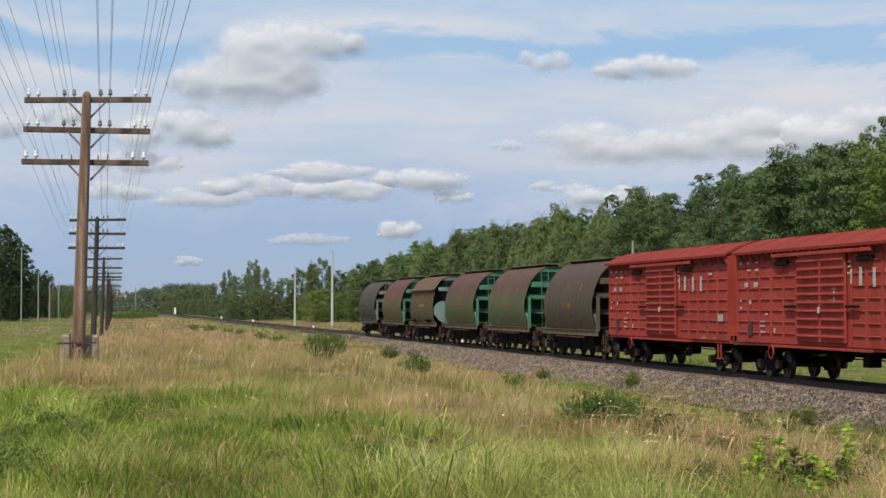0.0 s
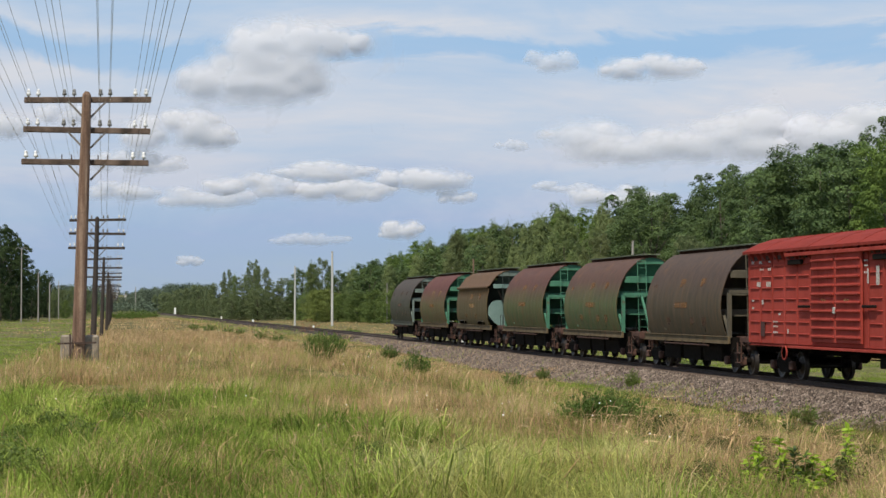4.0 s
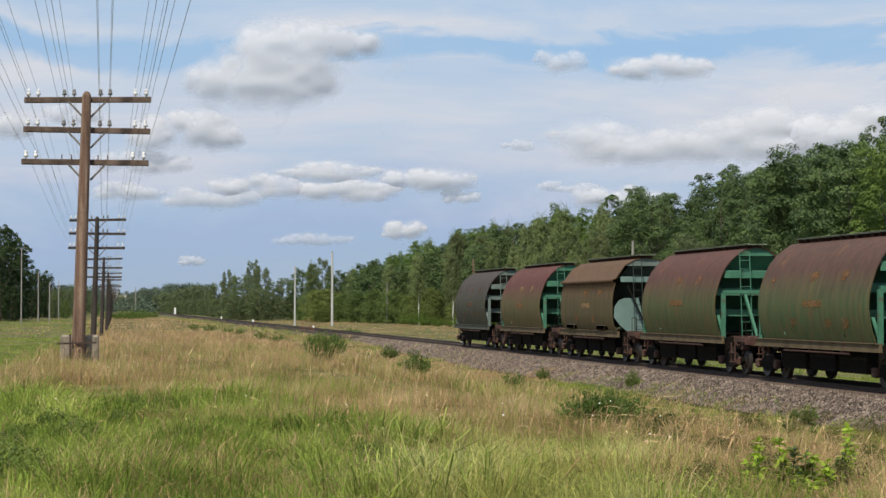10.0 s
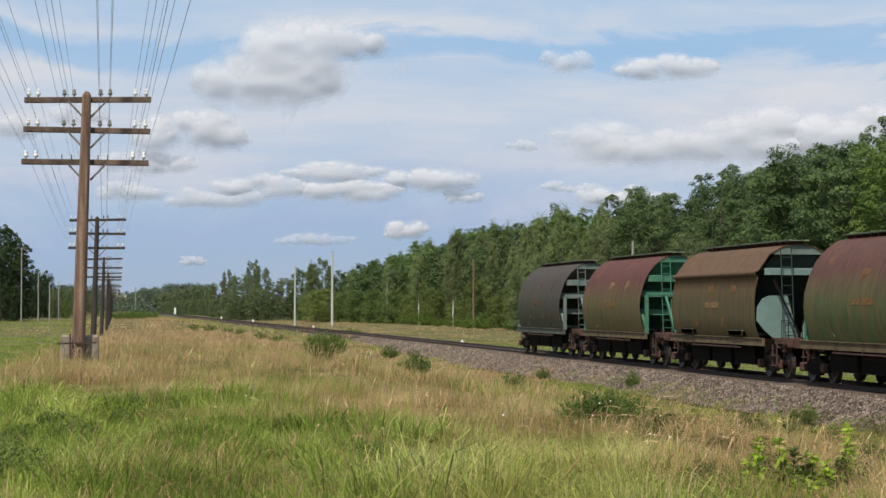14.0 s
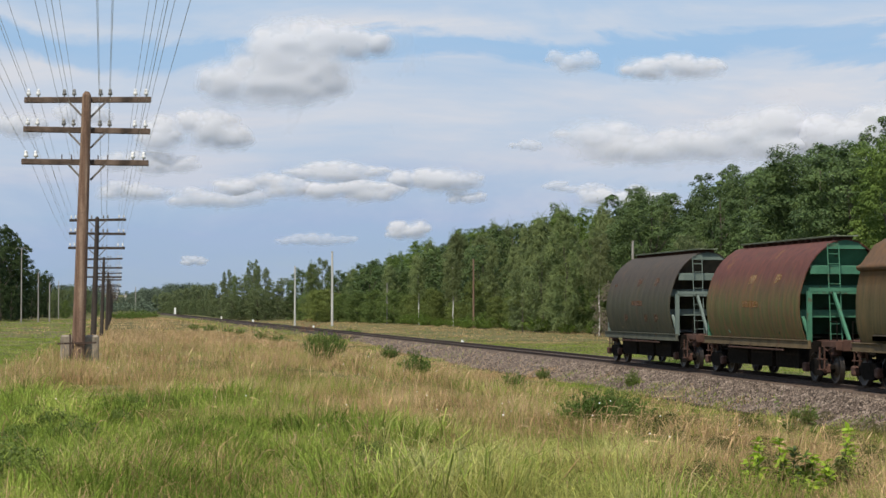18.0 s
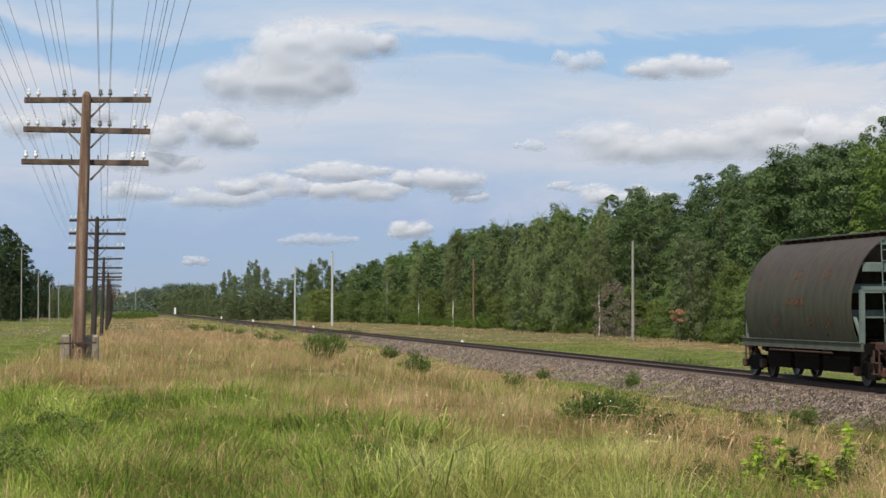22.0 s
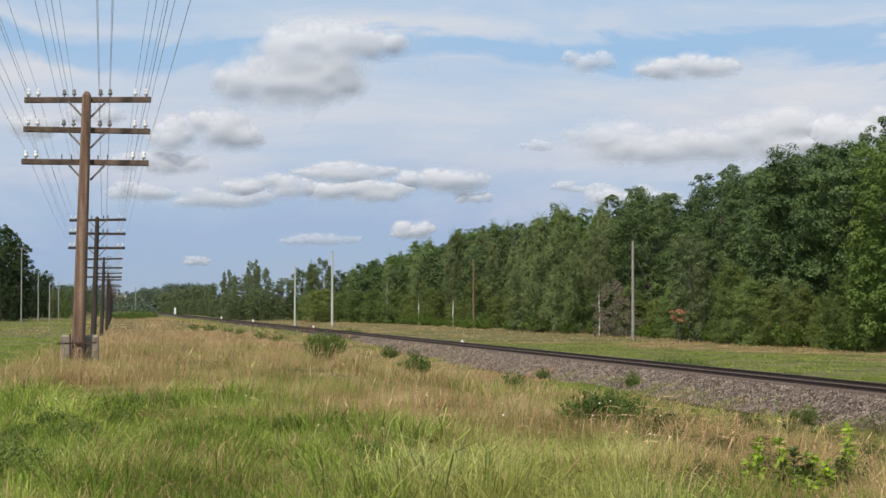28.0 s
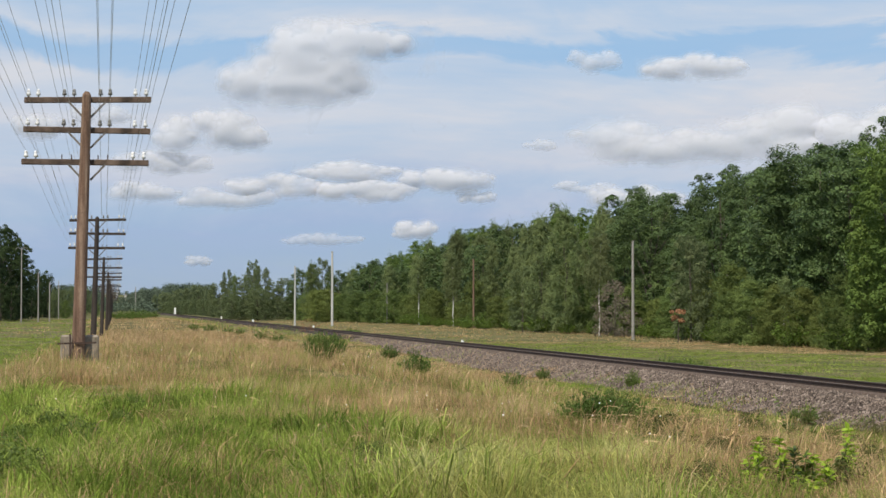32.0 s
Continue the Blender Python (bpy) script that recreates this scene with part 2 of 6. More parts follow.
class Build:
    """Gathers corners and faces of one mesh."""

    def __init__(self):
        self.v, self.f = [], []

    def add(self, verts, faces):
        n = len(self.v)
        self.v += [tuple(p) for p in verts]
        self.f += [tuple(n + i for i in q) for q in faces]
        return self

    def box(self, c, s, bevel=0.0, turn=None):
        x, y, z = (a / 2 for a in s)
        b = min(bevel, x * 0.6, y * 0.6, z * 0.6)
        if b > 0:
            ring = [(-x + b, -y), (x - b, -y), (x, -y + b), (x, y - b), (x - b, y), (-x + b, y), (-x, y - b), (-x, -y + b)]
            inner = [(max(-x + b, min(x - b, px)), max(-y + b, min(y - b, py))) for px, py in ring]
            pts = [(px, py, -z) for px, py in inner] + [(px, py, -z + b) for px, py in ring] + [(px, py, z - b) for px, py in ring] + [(px, py, z) for px, py in inner]
            fs = [tuple(range(7, -1, -1)), tuple(range(24, 32))]
            for k in range(3):
                fs += [(8 * k + i, 8 * k + (i + 1) % 8, 8 * k + 8 + (i + 1) % 8, 8 * k + 8 + i) for i in range(8)]
        else:
            pts = [(i, j, k) for k in (-z, z) for j in (-y, y) for i in (-x, x)]
            fs = [(0, 2, 3, 1), (4, 5, 7, 6), (0, 1, 5, 4), (2, 6, 7, 3), (0, 4, 6, 2), (1, 3, 7, 5)]
        m = turn or Matrix()
        return self.add([Vector(c) + (m @ Vector(p)) for p in pts], fs)

    def tube(self, path, radii, n=8, cap=True):
        path = [Vector(p) for p in path]
        if not isinstance(radii, (list, tuple)):
            radii = [radii] * len(path)
        verts, faces = [], []
        for i, p in enumerate(path):
            d = (path[min(i + 1, len(path) - 1)] - path[max(i - 1, 0)]).normalized()
            side = d.orthogonal().normalized() if abs(d.z) > 0.9 else d.cross(Vector((0, 0, 1))).normalized()
            up = d.cross(side)
            verts += [p + radii[i] * (math.cos(a) * side + math.sin(a) * up) for a in (2 * math.pi * k / n for k in range(n))]
        for i in range(len(path) - 1):
            faces += [(i * n + k, i * n + (k + 1) % n, (i + 1) * n + (k + 1) % n, (i + 1) * n + k) for k in range(n)]
        if cap:
            faces += [tuple(range(n - 1, -1, -1)), tuple(range((len(path) - 1) * n, len(path) * n))]
        return self.add(verts, faces)

    def beam(self, a, b, w, h):
        """A square bar from a to b."""
        a, b = Vector(a), Vector(b)
        d = (b - a).normalized()
        side = d.cross(Vector((0, 0, 1)))
        side = side.normalized() if side.length > 1e-4 else Vector((1, 0, 0))
        up = side.cross(d)
        pts = [p + side * i * w / 2 + up * j * h / 2 for p in (a, b) for i, j in ((-1, -1), (1, -1), (1, 1), (-1, 1))]
        return self.add(pts, [(3, 2, 1, 0), (4, 5, 6, 7)] + [(i, (i + 1) % 4, 4 + (i + 1) % 4, 4 + i) for i in range(4)])

    def sweep(self, outline, y0, y1, closed=True, cap=True):
        """An outline in x, z drawn along y."""
        n = len(outline)
        pts = [(x, y, z) for y in (y0, y1) for x, z in outline]
        fs = [(i, (i + 1) % n, n + (i + 1) % n, n + i) for i in range(n if closed else n - 1)]
        if cap and closed:
            fs += [tuple(range(n - 1, -1, -1)), tuple(range(n, 2 * n))]
        return self.add(pts, fs)

    def lathe(self, c, profile, n=16, axis="z"):
        """A profile of (radius, height) turned round an axis through c."""
        verts = []
        for r, h in profile:
            for k in range(n):
                a = 2 * math.pi * k / n
                p = (r * math.cos(a), r * math.sin(a), h)
                verts.append(Vector(c) + Vector(p if axis == "z" else (h, p[0], p[1]) if axis == "x" else (p[0], h, p[1])))
        fs = [(i * n + k, i * n + (k + 1) % n, (i + 1) * n + (k + 1) % n, (i + 1) * n + k) for i in range(len(profile) - 1) for k in range(n)]
        fs += [tuple(range(n - 1, -1, -1)), tuple(range((len(profile) - 1) * n, len(profile) * n))]
        return self.add(verts, fs)

    def mesh(self, name, mat, smooth=False):
        me = bpy.data.meshes.new(name)
        me.from_pydata(self.v, [], self.f)
        if mat:
            me.materials.append(mat)
        if smooth:
            me.polygons.foreach_set("use_smooth", [True] * len(me.polygons))
        me.update()
        return me


def part(name, build, mat, parent=None, label="", at=None, smooth=False):
    data = build if isinstance(build, bpy.types.Mesh) else build.mesh(name, mat, smooth)
    ob = new(name, data)
    if parent:
        ob.parent = parent
    if at:
        ob.location = at
    if label:
        tagged(ob, label)
    return ob


def thing(name, label, category, group="", at=(0, 0, 0), kind=""):
    ob = new(name)
    ob.empty_display_size = 0.2
    ob.location = at
    return tagged(ob, label, category, group, kind)


def soup(name, verts, tris, mat, smooth=False):
    """A mesh from arrays of corners and triangles."""
    me = bpy.data.meshes.new(name)
    verts, tris = np.asarray(verts, np.float32), np.asarray(tris, np.int32)
    me.vertices.add(len(verts))
    me.vertices.foreach_set("co", verts.ravel())
    me.loops.add(tris.size)
    me.loops.foreach_set("vertex_index", tris.ravel())
    me.polygons.add(len(tris))
    me.polygons.foreach_set("loop_start", np.arange(0, tris.size, 3, dtype=np.int32))
    me.polygons.foreach_set("loop_total", np.full(len(tris), 3, np.int32))
    if smooth:
        me.polygons.foreach_set("use_smooth", np.ones(len(tris), bool))
    me.materials.append(mat)
    me.update(calc_edges=True)
    me.validate()
    return me


# ---------------------------------------------------------------- ground
TRACK_X = 23.5


def step(a, b, v):
    t = np.clip((v - a) / (b - a), 0, 1)
    return t * t * (3 - 2 * t)


def ground_z(x, y):
    """Height of the land: a low ridge along the pole line, a dip to the track, flat meadow behind it, a far rise."""
    x, y = np.asarray(x, float), np.asarray(y, float)
    crest = np.interp(y, [0, 45, 66, 89, 115, 139, 189, 260, 400], [1.95, 2.0, 1.95, 1.75, 1.45, 1.2, 1.05, 0.95, 0.9])
    z = -0.95 + crest * (1 - step(3.0, 19.0, x)) - 0.62 * crest * step(0.4, 5.0, -x)
    z = z + 0.10 * np.sin(x * 0.31 + 0.7) * np.sin(y * 0.17 + 0.4) * step(60, 10, np.abs(x - 3)) + 0.05 * np.sin(x * 0.9 + y * 0.6)
    z = z + 0.22 * np.exp(-((y - 42) / 16) ** 2 - ((x + 1) / 7) ** 2)
    z = z + 0.55 * step(95, 200, y) * step(4, 14, x) * step(24.5, 23.5, x)
    off = np.abs(x - TRACK_X)
    z = np.where(off < 4.6, np.minimum(z, -0.85 + np.where(x < TRACK_X - 1.7, 0.55 * step(95, 200, y), 0.0)), z)
    far = step(1000, 2600, y) * step(700, -200, x)
    return z + 22 * far


def make_ground():
    def axis(parts):
        out = []
        for a, b, d in parts:
            out += list(np.arange(a, b, d))
        return np.array(out + [parts[-1][1]])
    xs = axis([(-3000, -400, 200), (-400, -60, 20), (-60, -20, 4), (-20, 32, 0.8), (32, 80, 4), (80, 400, 20), (400, 3000, 200)])
    ys = axis([(-400, 0, 40), (0, 12, 3), (12, 70, 1.0), (70, 200, 3), (200, 1000, 20), (1000, 4900, 150)])
    X, Y = np.meshgrid(xs, ys)
    v = np.stack([X, Y, ground_z(X, Y)], -1).reshape(-1, 3)
    n = len(xs)
    i, j = np.meshgrid(np.arange(n - 1), np.arange(len(ys) - 1))
    a = (j * n + i).ravel()
    tris = np.concatenate([np.stack([a, a + 1, a + n + 1], -1), np.stack([a, a + n + 1, a + n], -1)])
    ob = new("ground", soup("ground", v, tris, GROUND, True))
    return tagged(ob, "rough meadow soil under dry and green grass", "ground", kind="structure")


make_ground()


# ---------------------------------------------------------------- track
def make_track():
    bed = Build()
    w = [(-3.6, -0.95), (-3.3, -0.86), (-1.75, -0.24), (-1.5, -0.19), (1.5, -0.19), (1.75, -0.24), (3.3, -0.86), (3.6, -0.95)]
    for y in np.arange(-60, 900, 12.0):
        bed.sweep(w, y, y + 12, closed=False)
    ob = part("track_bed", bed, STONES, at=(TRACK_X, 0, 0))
    # the bed takes the darkened colours, shade included
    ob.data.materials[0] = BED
    tagged(ob, "crushed stone railway embankment bed, coloured dark for oil and shade", "ballast", kind="structure")
    # loose stones of the near slope
    rng = np.random.default_rng(5)
    n = 60000
    y = 20 + 150 * rng.random(n) ** 1.5
    u = rng.random(n) * 2.0
    x = -1.50 - u
    z = np.interp(x, [-3.6, -3.3, -1.75, -1.5, 0], [-0.95, -0.86, -0.24, -0.19, -0.19])
    r = 0.016 + 0.022 * rng.random(n) + 0.00026 * y
    base = np.array([(1, 0, 0), (0, 1, 0), (-1, 0, 0), (0, -1, 0), (0, 0, 1), (0, 0, -1)], float)
    tri = np.array([(0, 1, 4), (1, 2, 4), (2, 3, 4), (3, 0, 4), (1, 0, 5), (3, 2, 5)])
    v = base[None] * r[:, None, None] * (0.6 + 0.8 * rng.random((n, 6, 1)))
    a = rng.random(n) * 6.28
    c, s = np.cos(a)[:, None], np.sin(a)[:, None]
    v = np.stack([v[..., 0] * c - v[..., 1] * s + rng.normal(size=(n, 1)) * 0.5 * v[..., 2], v[..., 0] * s + v[..., 1] * c, v[..., 2] * 1.0], -1)
    v += np.stack([x + TRACK_X, y, z + 0.01], -1)[:, None]
    t = (tri[None] + 6 * np.arange(n)[:, None, None]).reshape(-1, 3)
    tagged(new("ballast", soup("ballast", v.reshape(-1, 3), t, STONES)), "loose grey and pinkish crushed stones on the track slope", "ballast", kind="stuff")
    prof = [(-0.075, -0.18), (-0.075, -0.165), (-0.012, -0.14), (-0.012, -0.045), (-0.036, -0.035), (-0.036, -0.004), (0.036, -0.004),
            (0.036, -0.035), (0.012, -0.045), (0.012, -0.14), (0.075, -0.165), (0.075, -0.18)]
    for side in (-0.76, 0.76):
        rail = thing("rail", "long rusty steel rail with a worn shiny head", "rail", "rails of the track", (TRACK_X + side, 0, 0), "structure")
        b, top = Build(), Build()
        for y in range(-60, 900, 24):
            b.sweep(prof, y, y + 24, cap=False)
            top.box((0, y + 12, -0.002), (0.05, 24, 0.004))
        part("rail_body", b, RAIL, rail)
        part("rail_head", top, RAILTOP, rail, "shiny worn running face")
    slab = Build().box((0, 0, -0.245), (2.7, 0.26, 0.13), 0.03)
    me = slab.mesh("sleeper", SLEEPER)
    for k in range(290):
        ob = new("sleeper", me)
        ob.location = (TRACK_X, 30 + 0.55 * k, 0.045)
        tagged(ob, "dark oil-stained railway sleeper in stone ballast", "sleeper", "sleepers under the rails")


make_track()

# ---------------------------------------------------------------- wagons
ARCH = [(1.38, 1.36), (1.51, 1.75), (1.585, 2.15), (1.60, 2.45), (1.57, 2.8), (1.48, 3.16), (1.36, 3.5), (1.18, 3.85), (0.98, 4.10), (0.75, 4.30), (0.43, 4.52), (0.0, 4.60)]


def one_wheelset():
    """A wheelset as one mesh: two flanged wheels on an axle."""
    b = Build()
    prof = [(0.09, -0.02), (0.20, -0.02), (0.22, 0.03), (0.40, 0.03), (0.41, 0.0), (0.475, 0.0), (0.475, 0.10), (0.505, 0.105), (0.505, 0.135), (0.41, 0.135), (0.40, 0.09), (0.2, 0.10), (0.09, 0.12)]
    for s in (-1, 1):
        b.lathe((0, 0, 0), [(r, s * (0.855 - h)) for r, h in prof], 24, "x")
    b.lathe((0, 0, 0), [(0.065, -1.06), (0.065, -0.9), (0.09, -0.85), (0.08, 0.0), (0.09, 0.85), (0.065, 0.9), (0.065, 1.06)], 10, "x")
    return b.mesh("wheelset", WHEELSTEEL, True)


WHEELSET = one_wheelset()
ROLLING = []        # all wheelsets that turn
FRAME_OUT = [(-1.15, 0.46), (-1.15, 0.58), (-0.75, 0.62), (-0.5, 0.74), (0.5, 0.74), (0.75, 0.62), (1.15, 0.58), (1.15, 0.46), (0.68, 0.42), (0.38, 0.24), (-0.38, 0.24), (-0.68, 0.42)]


def side_frame_mesh():
    b = Build()
    n = len(FRAME_OUT)
    pts = [(x, y, z) for x in (-0.07, 0.07) for y, z in FRAME_OUT]
    b.add(pts, [tuple(range(n)), tuple(range(2 * n - 1, n - 1, -1))] + [((i + 1) % n, i, n + i, n + (i + 1) % n) for i in range(n)])
    for y in (-0.925, 0.925):
        b.box((0, y, 0.475), (0.24, 0.30, 0.26), 0.04)
    for y in (-0.16, 0, 0.16):
        b.tube([(0.09, y, 0.28), (0.09, y, 0.62)], 0.06, 8)
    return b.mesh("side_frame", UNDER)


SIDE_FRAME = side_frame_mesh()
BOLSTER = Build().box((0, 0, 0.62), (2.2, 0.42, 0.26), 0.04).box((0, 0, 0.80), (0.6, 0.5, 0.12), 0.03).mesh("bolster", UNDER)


AXLE_BOX = Build().box((0, 0, 0), (0.20, 0.34, 0.30), 0.05).mesh("axle_box", RUSTFRAME)


def bogie(wagon, y):
    b = part("bogie", BOLSTER, None, wagon, "black cast steel two-axle bogie", (0, y, 0))
    for s in (-1, 1):
        part("side_frame", SIDE_FRAME, None, b, at=(1.02 * s, 0, 0))
    for dy in (-0.925, 0.925):
        for s in (-1, 1):
            part("axle_box", AXLE_BOX, None, b, "rusty axle box", (1.13 * s, dy, 0.475))
        w = part("wheelset", WHEELSET, None, b, "worn steel wheelset", (0, dy, 0.475))
        ROLLING.append(w)


def coupler(wagon, y, s):
    b = Build().box((0, y + 0.25 * s, 1.04), (0.16, 0.5, 0.2), 0.03).box((0.0, y + 0.52 * s, 1.04), (0.36, 0.22, 0.34), 0.06).box((0.16, y + 0.66 * s, 1.04), (0.14, 0.22, 0.3), 0.04)
    part("coupler", b, UNDER, wagon)
    hose = Build().tube([(0.35, y + 0.1 * s, 0.95), (0.38, y + 0.35 * s, 0.72), (0.30, y + 0.6 * s, 0.62), (0.2, y + 0.72 * s, 0.7)], 0.03, 6)
    part("brake_hose", hose, UNDER, wagon)


def underframe(wagon, half, sill_mat, sill_z=1.22, wide=1.48, buffer=0.6):
    inset = 0.0 if buffer < 0.5 else 0.42
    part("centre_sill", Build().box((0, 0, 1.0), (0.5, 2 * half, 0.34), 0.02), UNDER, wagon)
    for s in (-1, 1):
        mid = half if buffer < 0.5 else half - 1.25
        b = Build().box((s * (wide - 0.05), 0, sill_z), (0.10, 2 * mid, 0.26), 0.015)
        b.box((s * (wide - 0.03), 0, sill_z + 0.12), (0.16, 2 * mid, 0.025)).box((s * (wide - 0.03), 0, sill_z - 0.12), (0.16, 2 * mid, 0.025))
        part("side_sill", b, sill_mat, wagon)
        if mid < half:
            for e in (-1, 1):
                y = e * (half + mid) / 2
                c = Build().box((s * (wide - inset - 0.06), y, sill_z + 0.02), (0.09, half - mid - 0.01, 0.19), 0.015)
                part("end_sill", c, RUSTFRAME, wagon, "rusty red end of the side sill")
                part("hanger", Build().beam((s * (wide - inset - 0.12), y - 0.35 * e, sill_z - 0.1), (s * (wide - inset - 0.30), y - 0.2 * e, 0.62), 0.09, 0.05), RUSTFRAME, wagon)
                part("brake_box", Build().box((s * (wide - inset - 0.22), y + 0.12 * e, sill_z - 0.22), (0.26, 0.34, 0.26), 0.04), RUSTFRAME, wagon, "rusty brake gear box")
                part("release_rod", Build().tube([(s * (wide - inset - 0.02), y - 0.5 * e, sill_z - 0.05), (s * (wide - inset + 0.02), y, sill_z - 0.2), (s * (wide - inset - 0.02), y + 0.45 * e, sill_z - 0.08)], 0.018, 6), RUSTFRAME, wagon)
        e = Build().box((0, s * (half - 0.06), sill_z - 0.02), (2 * (wide - inset) - 0.24, 0.12, 0.36), 0.02)
        for x in (-0.95, 0.95):
            e.box((x, s * (half + 0.02), sill_z - 0.02), (0.22, 0.06, 0.3), 0.02)
        part("end_beam", e, RUSTFRAME, wagon, "rusty red end beam")
        coupler(wagon, s * (half - 0.6 + buffer), s)
    for y in (-half * 0.35, half * 0.35):
        part("cross_bearer", Build().box((0, y, 1.05), (2.7, 0.22, 0.2), 0.02), UNDER, wagon)


def hopper_wagon(label, shell_mat, end_mat, angled=False, marks=()):
    w = thing("hopper_wagon", label, "railway wagon", "wagons of the freight train")
    L, half = 4.92, 6.75
    outline = ARCH if not angled else [(1.42, 1.36), (1.56, 1.7), (1.60, 2.1), (1.60, 2.6), (1.56, 3.0), (1.46, 3.46), (1.58, 3.53), (1.58, 3.61), (1.43, 3.68), (1.02, 4.24), (0.55, 4.50), (0.0, 4.58)]
    full = outline + [(-x, z) for x, z in outline[-2::-1]]
    inner = [(x * 0.982, z - (0.028 if z > 3 else 0)) for x, z in full]
    n, rows = len(full), 60
    skin = Build()
    pts, fs = [], []
    for k in range(rows + 1):
        y = -L + 2 * L * k / rows
        dent = 0.010 * abs(math.sin(math.pi * (y + L) / 0.82)) - 0.004 * math.sin(3.1 * y)
        pts += [(x * (1 - dent * math.sin(math.pi * min(1, (z - 1.36) / 2.9)) ** 2), y, z) for x, z in full]
        if k:
            fs += [((k - 1) * n + i + 1, (k - 1) * n + i, k * n + i, k * n + i + 1) for i in range(n - 1)]
    skin.add(pts, fs)
    lining = len(fs)
    pts = [(x, y, z) for y in (-L, L) for x, z in inner] + [(x, y, z) for y in (-L, L) for x, z in full]
    fs = [(i, i + 1, n + i + 1, n + i) for i in range(n - 1)]
    fs += [(i + 1, i, 2 * n + i, 2 * n + i + 1) for i in range(n - 1)] + [(n + i, n + i + 1, 3 * n + i + 1, 3 * n + i) for i in range(n - 1)]
    skin.add(pts, fs)
    me = skin.mesh("body_shell", shell_mat)
    me.polygons.foreach_set("use_smooth", [i < lining for i in range(len(me.polygons))])
    part("body_shell", me, None, w)
    for y, z, wide_m, high_m, colour in marks:
        k = Build()
        if wide_m > 0.5:
            wide_m *= 0.8
        x0 = -np.interp(z - high_m / 2, [q[1] for q in outline], [q[0] for q in outline]) - 0.012
        x1 = -np.interp(z + high_m / 2, [q[1] for q in outline], [q[0] for q in outline]) - 0.012
        c = [(x0, y - wide_m / 2, z - high_m / 2), (x0, y + wide_m / 2, z - high_m / 2), (x1, y + wide_m / 2, z + high_m / 2), (x1, y - wide_m / 2, z + high_m / 2)]
        k.add(c + [(x + 0.02, yy, zz) for x, yy, zz in c], [(0, 1, 2, 3), (7, 6, 5, 4), (0, 4, 5, 1), (1, 5, 6, 2), (2, 6, 7, 3), (3, 7, 4, 0)])
        part("painted_marking", k, MARKS[colour], w, "worn painted marking bar")
    # sloping end sheets below an upright arched cap
    top = [(x, z) for x, z in inner if z > 4.15]
    for s in (-1, 1):
        k = len(top)
        cap = Build().add([(x, s * (L - 0.04), z) for x, z in top] + [(x, s * (L - 0.10), z) for x, z in top], [tuple(range(k)) if s < 0 else tuple(range(k - 1, -1, -1)), tuple(range(k, 2 * k))] + [(i, i + 1, k + i + 1, k + i) for i in range(k - 1)] + [(k - 1, 0, k, 2 * k - 1)])
        part("end_cap", cap, ENDGREY if angled else end_mat, w)
        lo = 1.5
        zs = [4.25, 3.6, 2.9, 2.2, lo]
        wd = [0.72, 1.26, 1.48, 1.54, 1.45]
        sheet = Build()
        pts = []
        for z, x in zip(zs, wd):
            yy = s * (L - 0.12 - (4.25 - z) * 0.78)
            pts += [(-x, yy, z), (x, yy, z), (-x, yy - s * 0.05, z), (x, yy - s * 0.05, z)]
        fs = []
        for i in range(4):
            a, c = 4 * i, 4 * i + 4
            fs += [(a, a + 1, c + 1, c), (a + 2, c + 2, c + 3, a + 3)]
        sheet.add(pts, fs)
        # sheet paint is darkened for the shade in the recess below the cap
        part("end_sheet", sheet, ENDDARK if end_mat == ENDGREEN else ENDSHADE if angled else SHELLS["dark"], w, "grimy end sheet with shade put into its paint")
        for z, x, h in ((3.72, 1.18, 0.22),) if angled else ((3.72, 1.18, 0.26), (3.08, 1.42, 0.26), (2.30, 1.52, 0.24)):
            yy = s * (L - 0.06 - (4.05 - z) * 0.6)
            r = Build().box((0, yy, z), (2 * x, 0.34, 0.05), 0.01).box((0, yy + s * 0.16, z - h / 2), (2 * x, 0.04, h), 0.01)
            part("stiffener", r, end_mat, w)
        if angled:
            for x in (-1, 1):
                edge = [(1.52, 1.95), (1.50, 2.40), (1.30, 2.70), (1.05, 2.80), (0.42, 2.80), (0.05, 1.36), (0.95, 1.36), (1.25, 1.6)]
                k = len(edge)
                pl = Build().add([(x * a, s * (L + d), z) for d in (0.02, 0.08) for a, z in edge], [tuple(range(k)), tuple(range(2 * k - 1, k - 1, -1))] + [(i, (i + 1) % k, k + (i + 1) % k, k + i) for i in range(k)])
                part("end_plate", pl, end_mat, w, "pale blue-green end plate")
                part("brace", Build().beam((x * 0.95, s * (L + 0.2), 3.35), (x * 0.1, s * (L + 0.5), 1.36), 0.09, 0.07), UNDER, w)
                part("side_box", Build().box((-1.52, x * 2.9, 1.50), (0.2, 1.5, 0.22), 0.04), ENDOLIVE, w, "olive box on the sill")
        for x in (() if angled else (-1.36, 1.36)):
            part("corner_post", Build().beam((x, s * (L + 0.32), 1.3), (x, s * (L + 0.32), 2.92), 0.14, 0.14), end_mat, w)
            part("gusset", Build().beam((x * 1.06, s * (L - 0.05), 2.1), (x, s * (L + 0.32), 1.4), 0.10, 0.05), end_mat, w)
        for x in (() if angled else (-0.55, 0.55)):
            part("brace", Build().beam((x, s * (L + 0.3), 2.92), (x * 0.8, s * (half - 0.4), 1.3), 0.09, 0.09), end_mat, w)
        if not angled:
            part("head_rail", Build().beam((-1.36, s * (L + 0.32), 2.96), (1.36, s * (L + 0.32), 2.96), 0.16, 0.12), end_mat, w)
        lad = Build()
